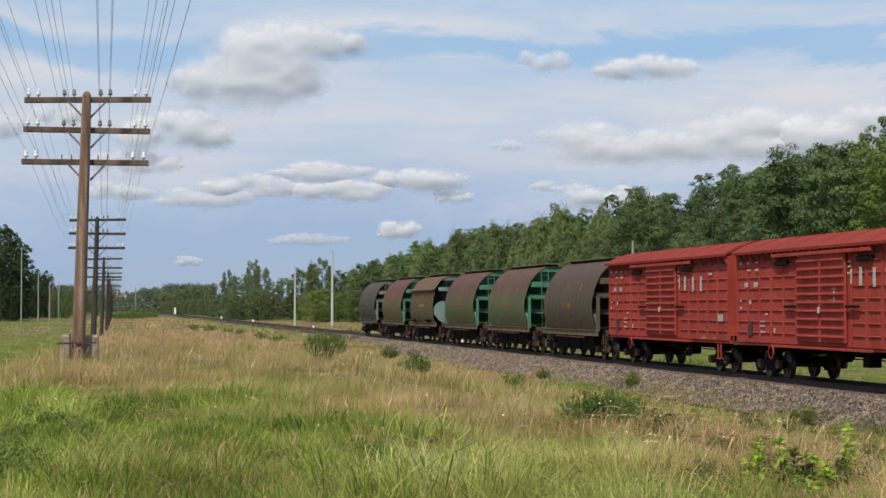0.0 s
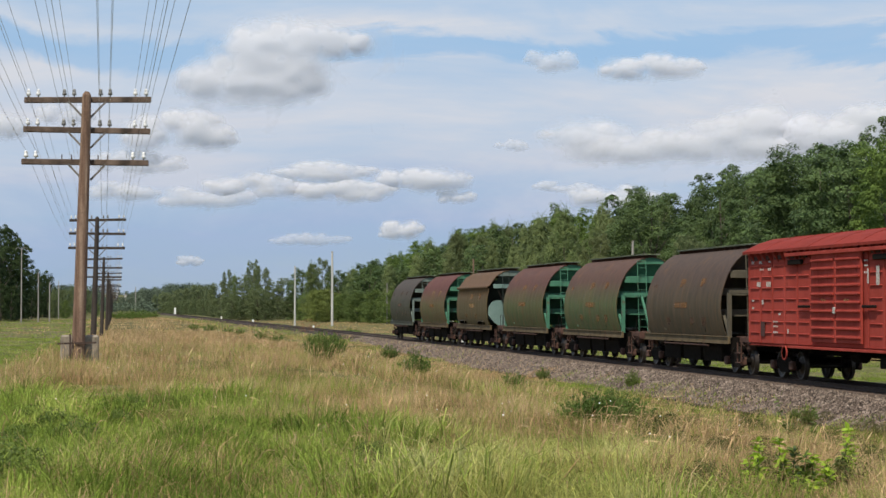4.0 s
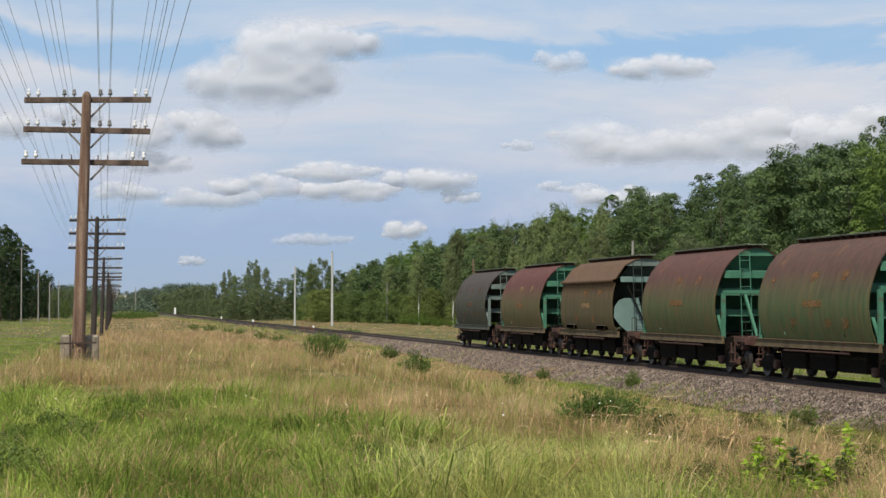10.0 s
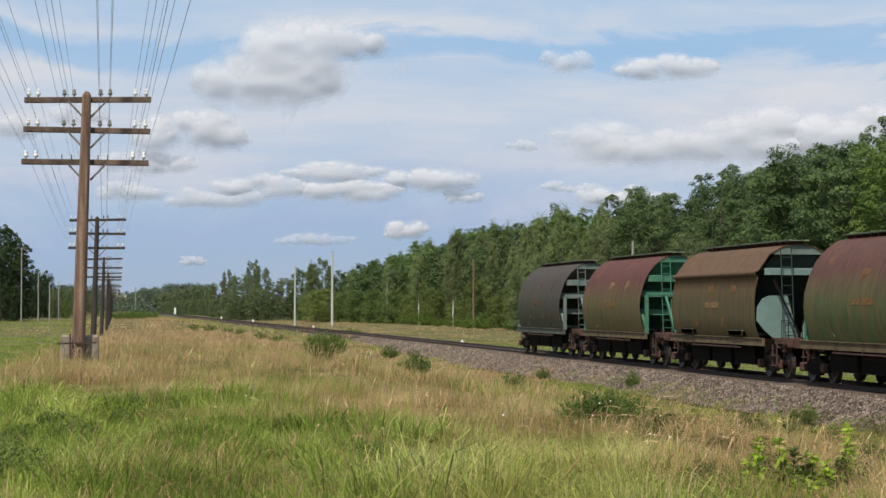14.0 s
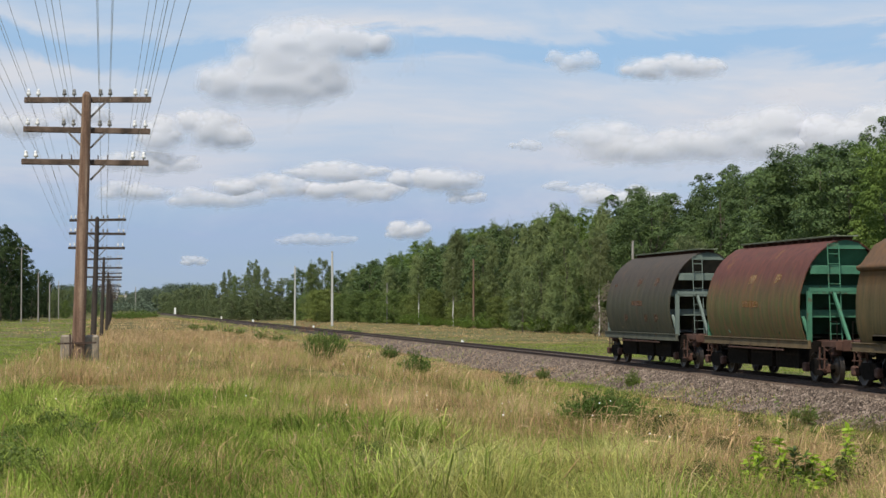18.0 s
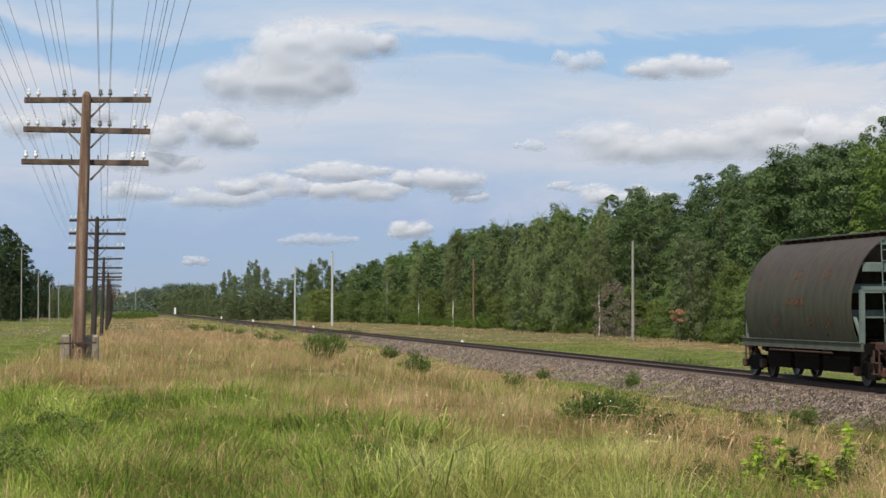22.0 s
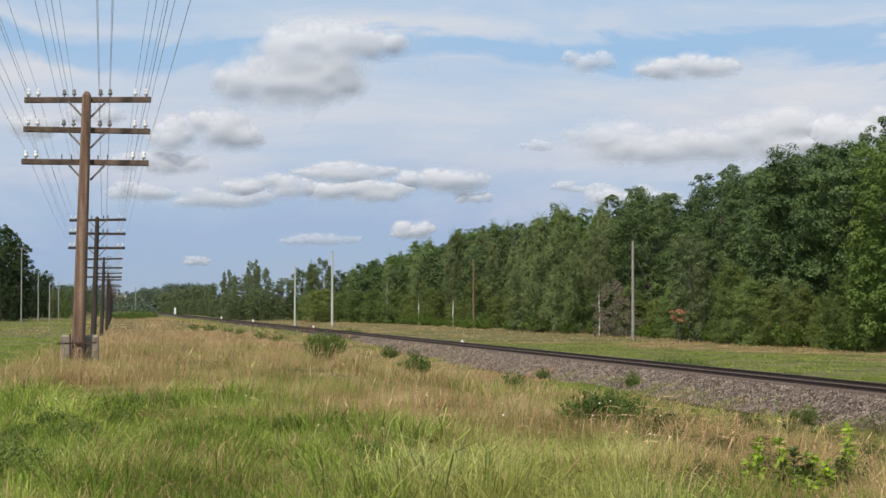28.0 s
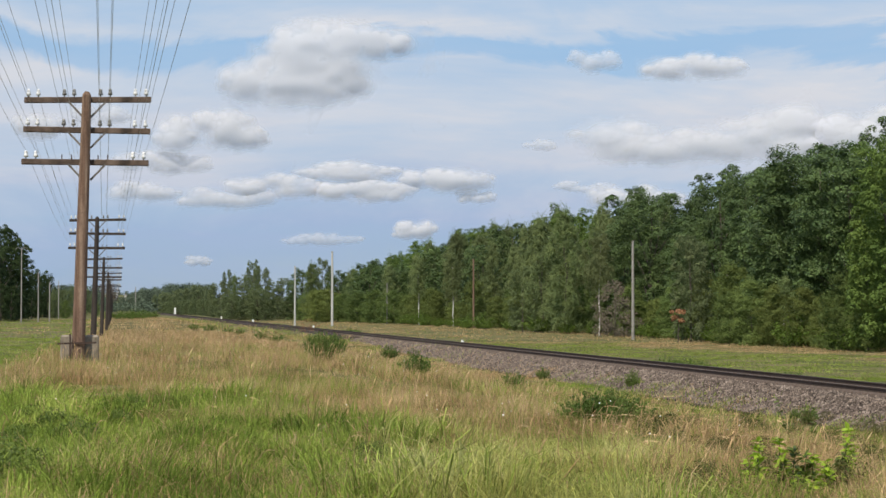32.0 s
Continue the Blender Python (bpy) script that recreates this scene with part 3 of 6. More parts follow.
        for x in (0.30, 0.68):
            lad.beam((x * s, s * (L + 0.42), 1.3), (x * s, s * (L + 0.14), 4.42), 0.028, 0.028)
        for i in range(10):
            z = 1.55 + 0.32 * i
            f = (z - 1.3) / 3.45
            lad.beam((0.30 * s, s * (L + 0.42 - 0.30 * f), z), (0.68 * s, s * (L + 0.42 - 0.30 * f), z), 0.022, 0.022)
        part("ladder", lad, ENDSHADE if angled else end_mat, w, "slim steel ladder")
        part("end_platform", Build().box((0, s * (L + 0.9), 1.34), (2.0, 1.7, 0.04)), RUSTFRAME, w)
        for x in ((-1.32, 1.32) if s < 0 else (-1.05, 1.05)):
            st = part("step", Build().box((x, s * (half - 0.51), 0.45), (0.16, 0.46, 0.03)), RUSTFRAME, w)
            part("step_tread", Build().box((x, s * (half - 0.51), 0.78), (0.16, 0.46, 0.03)), RUSTFRAME, st)
            for dy in (0.0, 0.42):
                part("step_rail", Build().beam((x, s * (half - 0.3 - dy), 1.15), (x, s * (half - 0.3 - dy), 0.42), 0.04, 0.04), RUSTFRAME, st)
        part("handrail", Build().tube([(-1.0, s * (half - 0.05), 1.35), (-1.0, s * (half - 0.05), 1.95), (-1.0, s * (half - 0.7), 1.95), (-1.0, s * (half - 0.7), 1.35)], 0.018, 6), UNDER, w)
    wk = Build().box((0, -0.2, 4.69), (0.72, 2 * L - 0.1, 0.03)).box((-0.3, -0.2, 4.712), (0.14, 2 * L - 0.1, 0.015)).box((0.3, -0.2, 4.712), (0.14, 2 * L - 0.1, 0.015))
    part("roof_walkway", wk, WALKWAY, w)
    for k in range(15):
        y = -L + 0.3 + k * (2 * L - 0.8) / 14
        part("walkway_bracket", Build().box((0, y, 4.62), (0.66, 0.05, 0.11), 0.01), RUSTFRAME, w)
    underframe(w, half, SILLGREY if end_mat == ENDGREY else SILL, wide=1.50)
    for y in (-2.6, 0, 2.6):
        ch = Build().add([(-1.2, y - 1.15, 1.3), (1.2, y - 1.15, 1.3), (1.2, y + 1.15, 1.3), (-1.2, y + 1.15, 1.3), (-1.15, y - 1.1, 0.40), (1.15, y - 1.1, 0.40), (1.15, y + 1.1, 0.40), (-1.15, y + 1.1, 0.40)],
                         [(0, 1, 5, 4), (1, 2, 6, 5), (2, 3, 7, 6), (3, 0, 4, 7), (4, 5, 6, 7), (3, 2, 1, 0)])
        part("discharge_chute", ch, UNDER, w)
    part("discharge_shaft", Build().tube([(-1.5, -3.2, 1.0), (-1.5, 2.6, 1.0)], 0.035, 8), RUSTFRAME, w)
    for y in (-2.6, 0.2, 2.4):
        part("shaft_bracket", Build().box((-1.5, y, 1.05), (0.06, 0.1, 0.16)), RUSTFRAME, w)
    for y in (-5.25, 5.25):
        bogie(w, y)
    return w


SILLGREY = material("sage_grey_sill", [(0.066, 0.070, 0.055), (0.105, 0.112, 0.086)], 1.5, 0.85, bump=0.2, spots=((0.12, 0.07, 0.045), 0.64, 2.0))
SILL = material("olive_grimy_sill", [(0.0765, 0.0558, 0.0324), (0.122, 0.09, 0.0495), (0.153, 0.113, 0.063)], 1.5, 0.85, bump=0.2, spots=((0.16, 0.07, 0.04), 0.62, 2.0))


def shell_material(name, low, mid, top, rust, edge=0.55):
    return material(name, [low, mid, low, mid], 2.6, 0.7, 0.0, 0.12, 45.0, streak=0.16, spec=0.2, detail=9.0, height=(2.3, 3.7, top, 0.92), spots=(rust, edge + 0.05, 1.6), lines=0.6)


SHELLS = {
    "dark": shell_material("dark_grey_green_wagon_paint", (0.042, 0.046, 0.030), (0.064, 0.060, 0.040), (0.060, 0.048, 0.041), (0.078, 0.054, 0.036)),
    "redolive": shell_material("red_brown_over_olive_paint", (0.076, 0.090, 0.031), (0.128, 0.078, 0.038), (0.102, 0.036, 0.032), (0.150, 0.078, 0.034)),
    "tan": shell_material("tan_brown_wagon_paint", (0.074, 0.064, 0.029), (0.104, 0.076, 0.035), (0.110, 0.062, 0.033), (0.130, 0.070, 0.031)),
    "mixed": shell_material("rusty_brown_over_green_paint", (0.060, 0.090, 0.032), (0.108, 0.088, 0.038), (0.096, 0.041, 0.035), (0.142, 0.070, 0.034)),
    "green": shell_material("faded_green_wagon_paint", (0.060, 0.100, 0.040), (0.108, 0.096, 0.043), (0.090, 0.045, 0.036), (0.142, 0.076, 0.036)),
    "brown": shell_material("dull_brown_wagon_paint", (0.060, 0.050, 0.032), (0.090, 0.064, 0.040), (0.072, 0.048, 0.038), (0.105, 0.062, 0.034)),
}
def stencil(name, stops, wear=0.50, scale=16.0):
    """Old stencil paint, worn through to the wagon's own coat in patches."""
    m = material(name, stops, 6.0, 0.8, bump=0.0)
    t = m.node_tree
    coord = node(t, "ShaderNodeTexCoord").outputs["Object"]
    worn = node(t, "ShaderNodeTexNoise", {"Vector": coord, "Scale": scale, "Detail": 5.0, "Roughness": 0.6})
    keep = ramp(t, worn.outputs[0], [(wear - 0.16, 0.70), (wear + 0.16, 0.18)])
    mx = node(t, "ShaderNodeMixShader", {0: keep, 1: node(t, "ShaderNodeBsdfTransparent").outputs[0], 2: t.nodes["Principled BSDF"].outputs[0]})
    t.links.new(mx.outputs[0], t.nodes["Material Output"].inputs[0])
    return m


MARKS = {
    "orange": stencil("faded_orange_stencil", [(0.20, 0.095, 0.036), (0.29, 0.14, 0.05)]),
    "cream": stencil("faded_cream_stencil", [(0.30, 0.185, 0.085), (0.40, 0.26, 0.13)]),
    "rust": stencil("rust_red_stencil", [(0.125, 0.068, 0.042), (0.165, 0.085, 0.050)]),
    "white": stencil("white_stencil", [(0.52, 0.48, 0.45), (0.68, 0.65, 0.61)], 0.58, 16.0),
    "grey": material("grey_plate", [(0.30, 0.30, 0.29), (0.4, 0.4, 0.39)], 6.0, 0.6, bump=0.0),
    "dark": material("dark_patch", [(0.05, 0.02, 0.018), (0.08, 0.03, 0.025)], 6.0, 0.8, bump=0.0),
}
ENDGREEN = material("turquoise_green_end_paint", [(0.042, 0.14, 0.086), (0.066, 0.195, 0.122)], 1.5, 0.65, bump=0.1, spots=((0.085, 0.075, 0.045), 0.57, 2.6))
# End green with recess shade in the colour, plus brown grime spots
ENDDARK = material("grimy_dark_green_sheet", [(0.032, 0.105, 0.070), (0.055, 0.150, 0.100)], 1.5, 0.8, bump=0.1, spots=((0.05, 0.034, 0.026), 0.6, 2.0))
ENDGREY = material("grey_green_end_paint", [(0.10, 0.135, 0.12), (0.16, 0.20, 0.18)], 1.5, 0.7, bump=0.1, spots=((0.10, 0.06, 0.04), 0.64, 2.0))
# Same for the angled wagon: the hollow's shade is in the colour
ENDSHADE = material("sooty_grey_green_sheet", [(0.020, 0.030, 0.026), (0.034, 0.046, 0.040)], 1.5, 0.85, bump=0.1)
ENDOLIVE = material("olive_end_paint", [(0.066, 0.057, 0.040), (0.105, 0.090, 0.064)], 1.5, 0.7, bump=0.1)
ENDBLUE = material("pale_blue_green_end_paint", [(0.12, 0.192, 0.176), (0.168, 0.248, 0.224)], 1.5, 0.7, bump=0.1)

# red covered wagon
REDPAINT = material("red_wagon_paint", [(0.25, 0.038, 0.029), (0.325, 0.052, 0.039), (0.365, 0.064, 0.050)], 1.2, 0.8, bump=0.1, streak=0.3, spec=0.1, spots=((0.16, 0.026, 0.018), 0.62, 2.5))
REDROOF = material("red_roof_paint", [(0.185, 0.027, 0.019), (0.245, 0.035, 0.025)], 0.8, 0.8, bump=0.1, spec=0.1)


def covered_wagon(which):
    w = thing("covered_wagon", "bright red covered freight wagon with ribbed sides and sliding doors", "railway wagon", "wagons of the freight train")
    half, hw, z0, z1 = 8.45, 1.50, 1.20, 4.3
    underframe(w, half, REDPAINT, 1.24, 1.46, 0.35)
    bays = 14
    bay = (2 * half - 0.12) / bays
    for s in (-1, 1):
        part("side_wall", Build().box((s * hw, 0, (z0 + z1) / 2), (0.06, 2 * half, z1 - z0)), REDPAINT, w)
        part("end_wall", Build().box((0, s * (half - 0.03), (z0 + z1) / 2), (2 * hw - 0.08, 0.06, z1 - z0)), REDPAINT, w)
        part("eave_rail", Build().box((s * (hw + 0.05), 0, 4.20), (0.06, 2 * half, 0.10), 0.01), REDPAINT, w)
        for k in range(bays + 1):
            y = -half + 0.06 + k * bay
            if abs(y) > 2.25:
                part("side_post", Build().box((s * (hw + 0.045), y, (z0 + z1) / 2 - 0.05), (0.016, 0.08, z1 - z0 - 0.1), 0.005), REDPAINT, w)
        for k in range(bays):
            y = -half + 0.06 + (k + 0.5) * bay
            # flat dark box added as the shadow under the eave
            part("eave_vent", Build().box((s * (hw + 0.045), y, 4.05), (0.05, 0.55 * bay, 0.15), 0.02), MARKS["dark"], w, "dark patch standing in for shadow under the eave")
            for dy in (-0.5, 0.0):
                part("eave_bracket", EAVE_BRACKET, None, w, at=(s * hw, y + dy * bay, 4.14)).scale = (s, 1, 1)
            if abs(y) < 2.3:
                continue
            for j in range(7):
                z = z0 + 0.34 + j * 0.375
                part("pressed_rib", RIB_MESH, None, w, at=(s * (hw + 0.035), y, z))
        for y in (-1.06, 1.06):
            d = part("sliding_door", Build().box((s * (hw + 0.10), y, 2.69), (0.06, 2.06, 2.75), 0.01), REDPAINT, w)
            for j in range(10):
                part("door_rib", DOOR_RIB, None, d, at=(s * (hw + 0.145), y, 1.49 + j * 0.262))
            part("door_hinge", Build().box((s * (hw + 0.14), y * 2.55, 2.42), (0.08, 1.0, 0.09), 0.02), UNDER, w)
        part("door_latch", Build().box((s * (hw + 0.18), 0.0, 2.3), (0.06, 0.14, 0.2), 0.02), MARKS["grey"], w, "grey steel door latch")
        part("door_track", Build().box((s * (hw + 0.17), 0, 4.09), (0.12, 8.6, 0.11), 0.01), REDPAINT, w)
        part("door_sill", Build().box((s * (hw + 0.12), 0, 1.12), (0.10, 8.4, 0.08), 0.01), REDPAINT, w)
        for y in (-3.6, 3.6):
            # black box added for the shade of the recess below the track
            part("track_bracket", Build().box((s * (hw + 0.1), y, 3.85), (0.12, 1.2, 0.16), 0.02), UNDER, w)
    for k, y in enumerate((4.6, -half + 1.0)):
        wheel = Build().lathe((-1.62, y, 0.92), [(0.19, -0.02), (0.24, -0.02), (0.24, 0.02), (0.19, 0.02), (0.19, -0.02)], 16, "x")
        for a in range(3):
            d = Vector((0, math.cos(a * 1.05), math.sin(a * 1.05))) * 0.2
            wheel.beam(Vector((-1.62, y, 0.92)) - d, Vector((-1.62, y, 0.92)) + d, 0.025, 0.025)
        if k == 0:
            part("hand_wheel", wheel, REDPAINT, w, "red spoked hand brake wheel")
        else:
            for dy in (0, 0.34):
                part("step_rail", Build().beam((-1.5, y + dy, 1.1), (-1.5, y + dy, 0.55), 0.04, 0.04), REDPAINT, w)
            part("step_tread", Build().box((-1.5, y + 0.17, 0.55), (0.16, 0.36, 0.04)), REDPAINT, w)
    part("brake_cylinder", Build().lathe((-0.6, 0.6, 0.88), [(0.05, -0.42), (0.2, -0.4), (0.2, 0.3), (0.06, 0.42)], 14, "y"), UNDER, w)
    part("air_tank", Build().lathe((0.6, -1.2, 0.86), [(0.08, -0.6), (0.2, -0.5), (0.2, 0.5), (0.08, 0.6)], 14, "y"), UNDER, w)
    part("brake_rod", Build().tube([(-0.3, -5.2, 0.78), (-0.3, 5.2, 0.78)], 0.025, 6), UNDER, w)
    part("underside_box", Build().box((-1.1, -2.9, 0.86), (0.4, 0.5, 0.5), 0.03), UNDER, w)
    arc = [(-1.74, 4.21), (-1.74, 4.30), (-1.2, 4.58), (-0.6, 4.76), (0, 4.82), (0.6, 4.76), (1.2, 4.58), (1.74, 4.30), (1.74, 4.21), (1.2, 4.48), (0, 4.72), (-1.2, 4.48)]
    part("roof", Build().sweep(arc, -half - 0.05, half + 0.05), REDROOF, w)
    for k in range(1, 8):
        y = -half + k * 2 * half / 8
        seam = [(x, z + 0.012) for x, z in arc[1:8]] + [(x, z - 0.02) for x, z in arc[7:0:-1]]
        part("roof_seam", Build().sweep(seam, y - 0.03, y + 0.03), REDROOF, w)
    # stencilled panels, bars only
    bars = [(-3.2, 3.25, 0.28, 0.62, "white"), (-4.25, 3.2, 0.26, 0.62, "white"), (-5.25, 3.2, 0.30, 0.62, "white"), (-2.3, 3.7, 0.4, 0.08, "white"), (-2.3, 3.55, 0.4, 0.08, "white"), (-2.3, 3.35, 0.4, 0.1, "white"),
            (-2.45, 3.25, 0.12, 0.5, "white"), (-6.4, 3.55, 0.6, 0.12, "white"), (7.9, 3.85, 0.3, 0.14, "white"), (7.1, 3.85, 0.4, 0.16, "white"), (6.2, 3.85, 0.3, 0.1, "white"), (7.0, 3.6, 0.5, 0.08, "white"), (6.2, 3.6, 0.4, 0.14, "white"),
            (7.3, 3.1, 0.5, 0.26, "white"), (6.3, 3.1, 0.6, 0.26, "white"), (7.9, 2.55, 0.3, 0.08, "white"), (6.9, 2.5, 0.2, 0.2, "white"), (7.9, 2.3, 0.2, 0.1, "white"), (1.0, 2.55, 0.5, 0.1, "cream"), (-0.9, 2.55, 0.5, 0.1, "cream"),
            (5.2, 2.1, 0.3, 0.1, "white"), (5.6, 1.85, 0.6, 0.08, "white"), (5.6, 1.7, 0.6, 0.08, "white"), (5.6, 1.5, 0.6, 0.1, "white"), (4.4, 1.55, 0.12, 0.2, "white"), (6.9, 1.6, 0.5, 0.55, "dark"), (-7.6, 1.95, 0.75, 0.34, "grey"),
            (-5.6, 1.2, 0.6, 0.06, "white"), (-6.9, 1.2, 0.4, 0.06, "white")]
    if which:
        bars.append((-1.2, 2.75, 0.12, 0.5, "white"))
        bars.append((-1.2, 2.9, 0.5, 0.1, "white"))
    for y, z, a, b, c in bars:
        a, b = a * 0.8, b * (0.9 if b > 0.4 else 0.75)
        n = max(1, round(a / 0.15)) if c in ("white", "cream") and b < 0.4 else 1
        for q in range(n):
            bar = Build().box((-hw - (0.135 if abs(y) < 2.1 else 0.068), y + (q - (n - 1) / 2) * a / n, z + 0.07), (0.012, a / n * (0.62 if n > 1 else 1.0), b * (0.85 if n > 1 else 1.0)))
            part("painted_marking", bar, MARKS[c], w, "short stencilled bar")
    for y in (-6.1, 6.1):
        bogie(w, y)
    return w


RIB_MESH = Build().box((0, 0, 0), (0.07, 0.90, 0.045), 0.012).mesh("pressed_rib", REDPAINT)
EAVE_BRACKET = Build().add([(0.03, y, z) if k < 2 else (0.22, y, z) for y in (-0.025, 0.025) for k, (z) in enumerate((-0.26, 0.10, 0.10, 0.04))], [(0, 1, 2, 3), (7, 6, 5, 4), (0, 3, 7, 4), (3, 2, 6, 7), (1, 0, 4, 5)]).mesh("eave_bracket", REDPAINT)
DOOR_RIB = Build().box((0, 0, 0), (0.11, 1.9, 0.07), 0.015).mesh("door_rib", REDPAINT)
SPEED = 4.79
TRAIN = []      # wagon, place along the track at the start


def make_train():
    kinds = [("dark grey-green grain hopper wagon with rounded sides", "dark", ENDGREY, False),
             ("red-brown grain hopper wagon fading to olive with turquoise ends", "redolive", ENDGREEN, False),
             ("tan brown hopper wagon with an angled upper side", "tan", ENDBLUE, True),
             ("rusty brown and green grain hopper wagon with turquoise ends", "mixed", ENDGREEN, False),
             ("faded green grain hopper wagon with rust streaks", "green", ENDGREEN, False),
             ("dull dark brown grain hopper wagon with rounded sides", "brown", ENDOLIVE, False)]
    rows = [(0.1, 3.42, 0.75, 0.26), (-2.5, 3.42, 0.6, 0.26), (0.55, 2.52, 0.35, 0.26), (0.12, 2.52, 0.35, 0.26), (-0.32, 2.52, 0.35, 0.26), (-0.75, 2.52, 0.35, 0.26),
            (1.7, 1.95, 0.55, 0.26), (-1.4, 1.95, 0.55, 0.26), (-2.9, 1.95, 0.6, 0.28), (3.9, 3.30, 0.3, 0.14)]
    tints = [("rust", "rust", "rust"), ("cream", "orange", "cream"), ("orange", "cream", "orange"), ("orange", "orange", "orange"), ("orange", "orange", "orange"), ("orange", "orange", "rust")]
    for k, (label, shell, end, angled) in enumerate(kinds):
        marks = []
        for i, (y, z, a, b) in enumerate(rows):
            c = tints[k][0 if i < 2 else 1 if i < 6 else 2]
            if (k in (1, 3) and i > 5) or (k == 2 and i > 7):
                continue
            if angled:
                z = min(z, 3.1)
            marks.append((y + 0.25 * math.sin(3 * k), z + 0.05 * math.cos(2 * k), a * 0.95, b * 0.8, c))
            if i in (0, 1, 6, 7, 8):
                marks.append((y + 0.1 + 0.25 * math.sin(3 * k), z - 0.16 + 0.05 * math.cos(2 * k), a * 0.45, b * 0.3, c))
        TRAIN.append((hopper_wagon(label, SHELLS[shell], end, angled, marks), 166.3 - 14.72 * k))
    for k in range(2):
        TRAIN.append((covered_wagon(k), 76.3 - 17.85 * k))


make_train()


# ---------------------------------------------------------------- telegraph line
def telegraph_pole(wood, first):
    pole = thing("telegraph_pole", "weathered wooden telegraph pole with three crossarms" if first else "dark wooden telegraph pole with three crossarms", "telegraph pole", "telegraph line beside the railway")
    H = 5.41
    knots = [(-0.175, 0, -0.7), (-0.155, 0, 0.0), (-0.105, 0.01, 1.6), (-0.085, -0.01, 2.4), (-0.05, 0, 3.6), (-0.022, 0.0, 4.6), (-0.006, 0, H - 0.07), (0, 0, H)]
    part("shaft", Build().tube(knots, [0.145, 0.135, 0.125, 0.118, 0.108, 0.100, 0.088, 0.045], 14), wood, pole)
    for z, shift, tilt in ((ARMS[0], 0.02, 0.021), (ARMS[1], 0.005, -0.004), (ARMS[2], -0.028, 0.0)):
        arm = part("crossarm", Build().box((0, 0, 0), (2.5, 0.09, 0.115), 0.012), ARMWOOD if first else wood, pole, at=(shift, 0.14, z))
        arm.rotation_euler = (0, -tilt, 0)
        for s in (-1, 1):
            part("arm_brace", Build().beam((0.37 * s, 0.09, z - 0.04), (0.07 * s, 0.07, z - 0.36), 0.012, 0.04), BRACE, pole)
        for x in PINS:
            b = Build().tube([(x, 0, 0.04), (x, 0, 0.15)], 0.011, 6)
            part("pin", b, IRON, arm)
            if z > 4.2 or abs(x) > 0.8:
                ins = Build().lathe((x, 0, 0.09), [(0.025, 0.0), (0.042, 0.005), (0.045, 0.05), (0.03, 0.065), (0.034, 0.08), (0.034, 0.11), (0.02, 0.13)], 10)
                part("insulator", ins, PORCELAIN if abs(x) > 0.8 else SMOKED, arm, "white porcelain insulator" if abs(x) > 0.8 else "grimy grey insulator", smooth=True)
    return pole


PINS = (-1.16, -0.97, -0.46, -0.27, 0.25, 0.44, 0.94, 1.15)
ARMS = (5.26, 4.65, 4.01)
POLE_X, POLE_Y = -0.35, 39.9
PITCH = 49.5


def make_line():
    near = telegraph_pole(POLEWOOD, True)
    near.location = (POLE_X, POLE_Y, 1.28)
    dark = telegraph_pole(DARKWOOD, False)
    bases = []
    for k in range(-1, 12):
        y = POLE_Y + PITCH * k
        z = 1.28 if k <= 0 else (1.03, 0.48, 0.32, 0.38, 0.33)[min(k, 5) - 1]
        bases.append((float(np.interp(k, [0, 1, 2, 3, 4, 11], [POLE_X, -0.30, 0.0, 0.40, 0.71, 2.6])), y, z))
        if k == 1:
            dark.location = bases[-1]
        elif k != 0:
            copy_thing(dark, pose(*bases[-1]))
    for z in ARMS:
        for x in PINS:
            if z < 4.2 and abs(x) < 0.8:
                continue
            b = Build()
            pts, thick = [], []
            for (xa, ya, za), (xb, yb, zb) in zip(bases, bases[1:]):
                for i in range(8):
                    u = i / 8
                    thick.append(0.0032 if ya < 100 else 0.007)
                    pts.append((xa + x, ya + (yb - ya) * u + 0.14, za + (zb - za) * u + z + 0.17 - 0.55 * u * (1 - u)))
            b.tube(pts, thick, 4, cap=False)
            tagged(part("telegraph_wire", b, WIRE), "thin sagging telegraph wire between the poles", "wire", "telegraph wires")


make_line()


def mast(x, y, z, h, r, mat, name="concrete_mast", label="tall pale concrete mast beside the track", category="mast"):
    m = thing(name, label, category, "", (x, y, z))
    part("shaft", Build().tube([(0, 0, -0.5), (0, 0, h * 0.7), (0, 0, h)], [r, r * 0.85, r * 0.7], 12), mat, m)
    part("cap", Build().box((0, 0, h + 0.02), (r * 1.6, r * 1.6, 0.06), 0.01), mat, m)
    return m


def place(px, py, z):
    """Where the line of sight through a point of the picture plane meets the height z."""
    d = (EYE_Z - z) * 3500 / (py - 544)
    p = AHEAD * d + RIGHT * ((px - 784) / 3500 * d)
    return p.x, p.y, z


def on_ground(px, py):
    """Where the line of sight through a point of the picture plane meets the land."""
    way = AHEAD + RIGHT * ((px - 784) / 3500) + Vector((0, 0, -(py - 544) / 3500))
    d = 8.0
    while d < 3000:
        p = way * d
        if EYE_Z + p.z < float(ground_z(p.x, p.y)):
            break
        d *= 1.004
    return p.x, p.y, float(ground_z(p.x, p.y)), d


def at_distance(px, d):
    """The point on the land straight below px at the distance d ahead."""
    p = AHEAD * d + RIGHT * ((px - 784) / 3500 * d)
    return p.x, p.y, float(ground_z(p.x, p.y))

mast(*place(588, 571, 0.2), 10.2, 0.19, PALEPOLE)
mast(*place(522, 574, -0.5), 9.9, 0.17, PALEPOLE)
mast(*place(1120, 602, -0.95), 10.1, 0.16, CONCRETE)

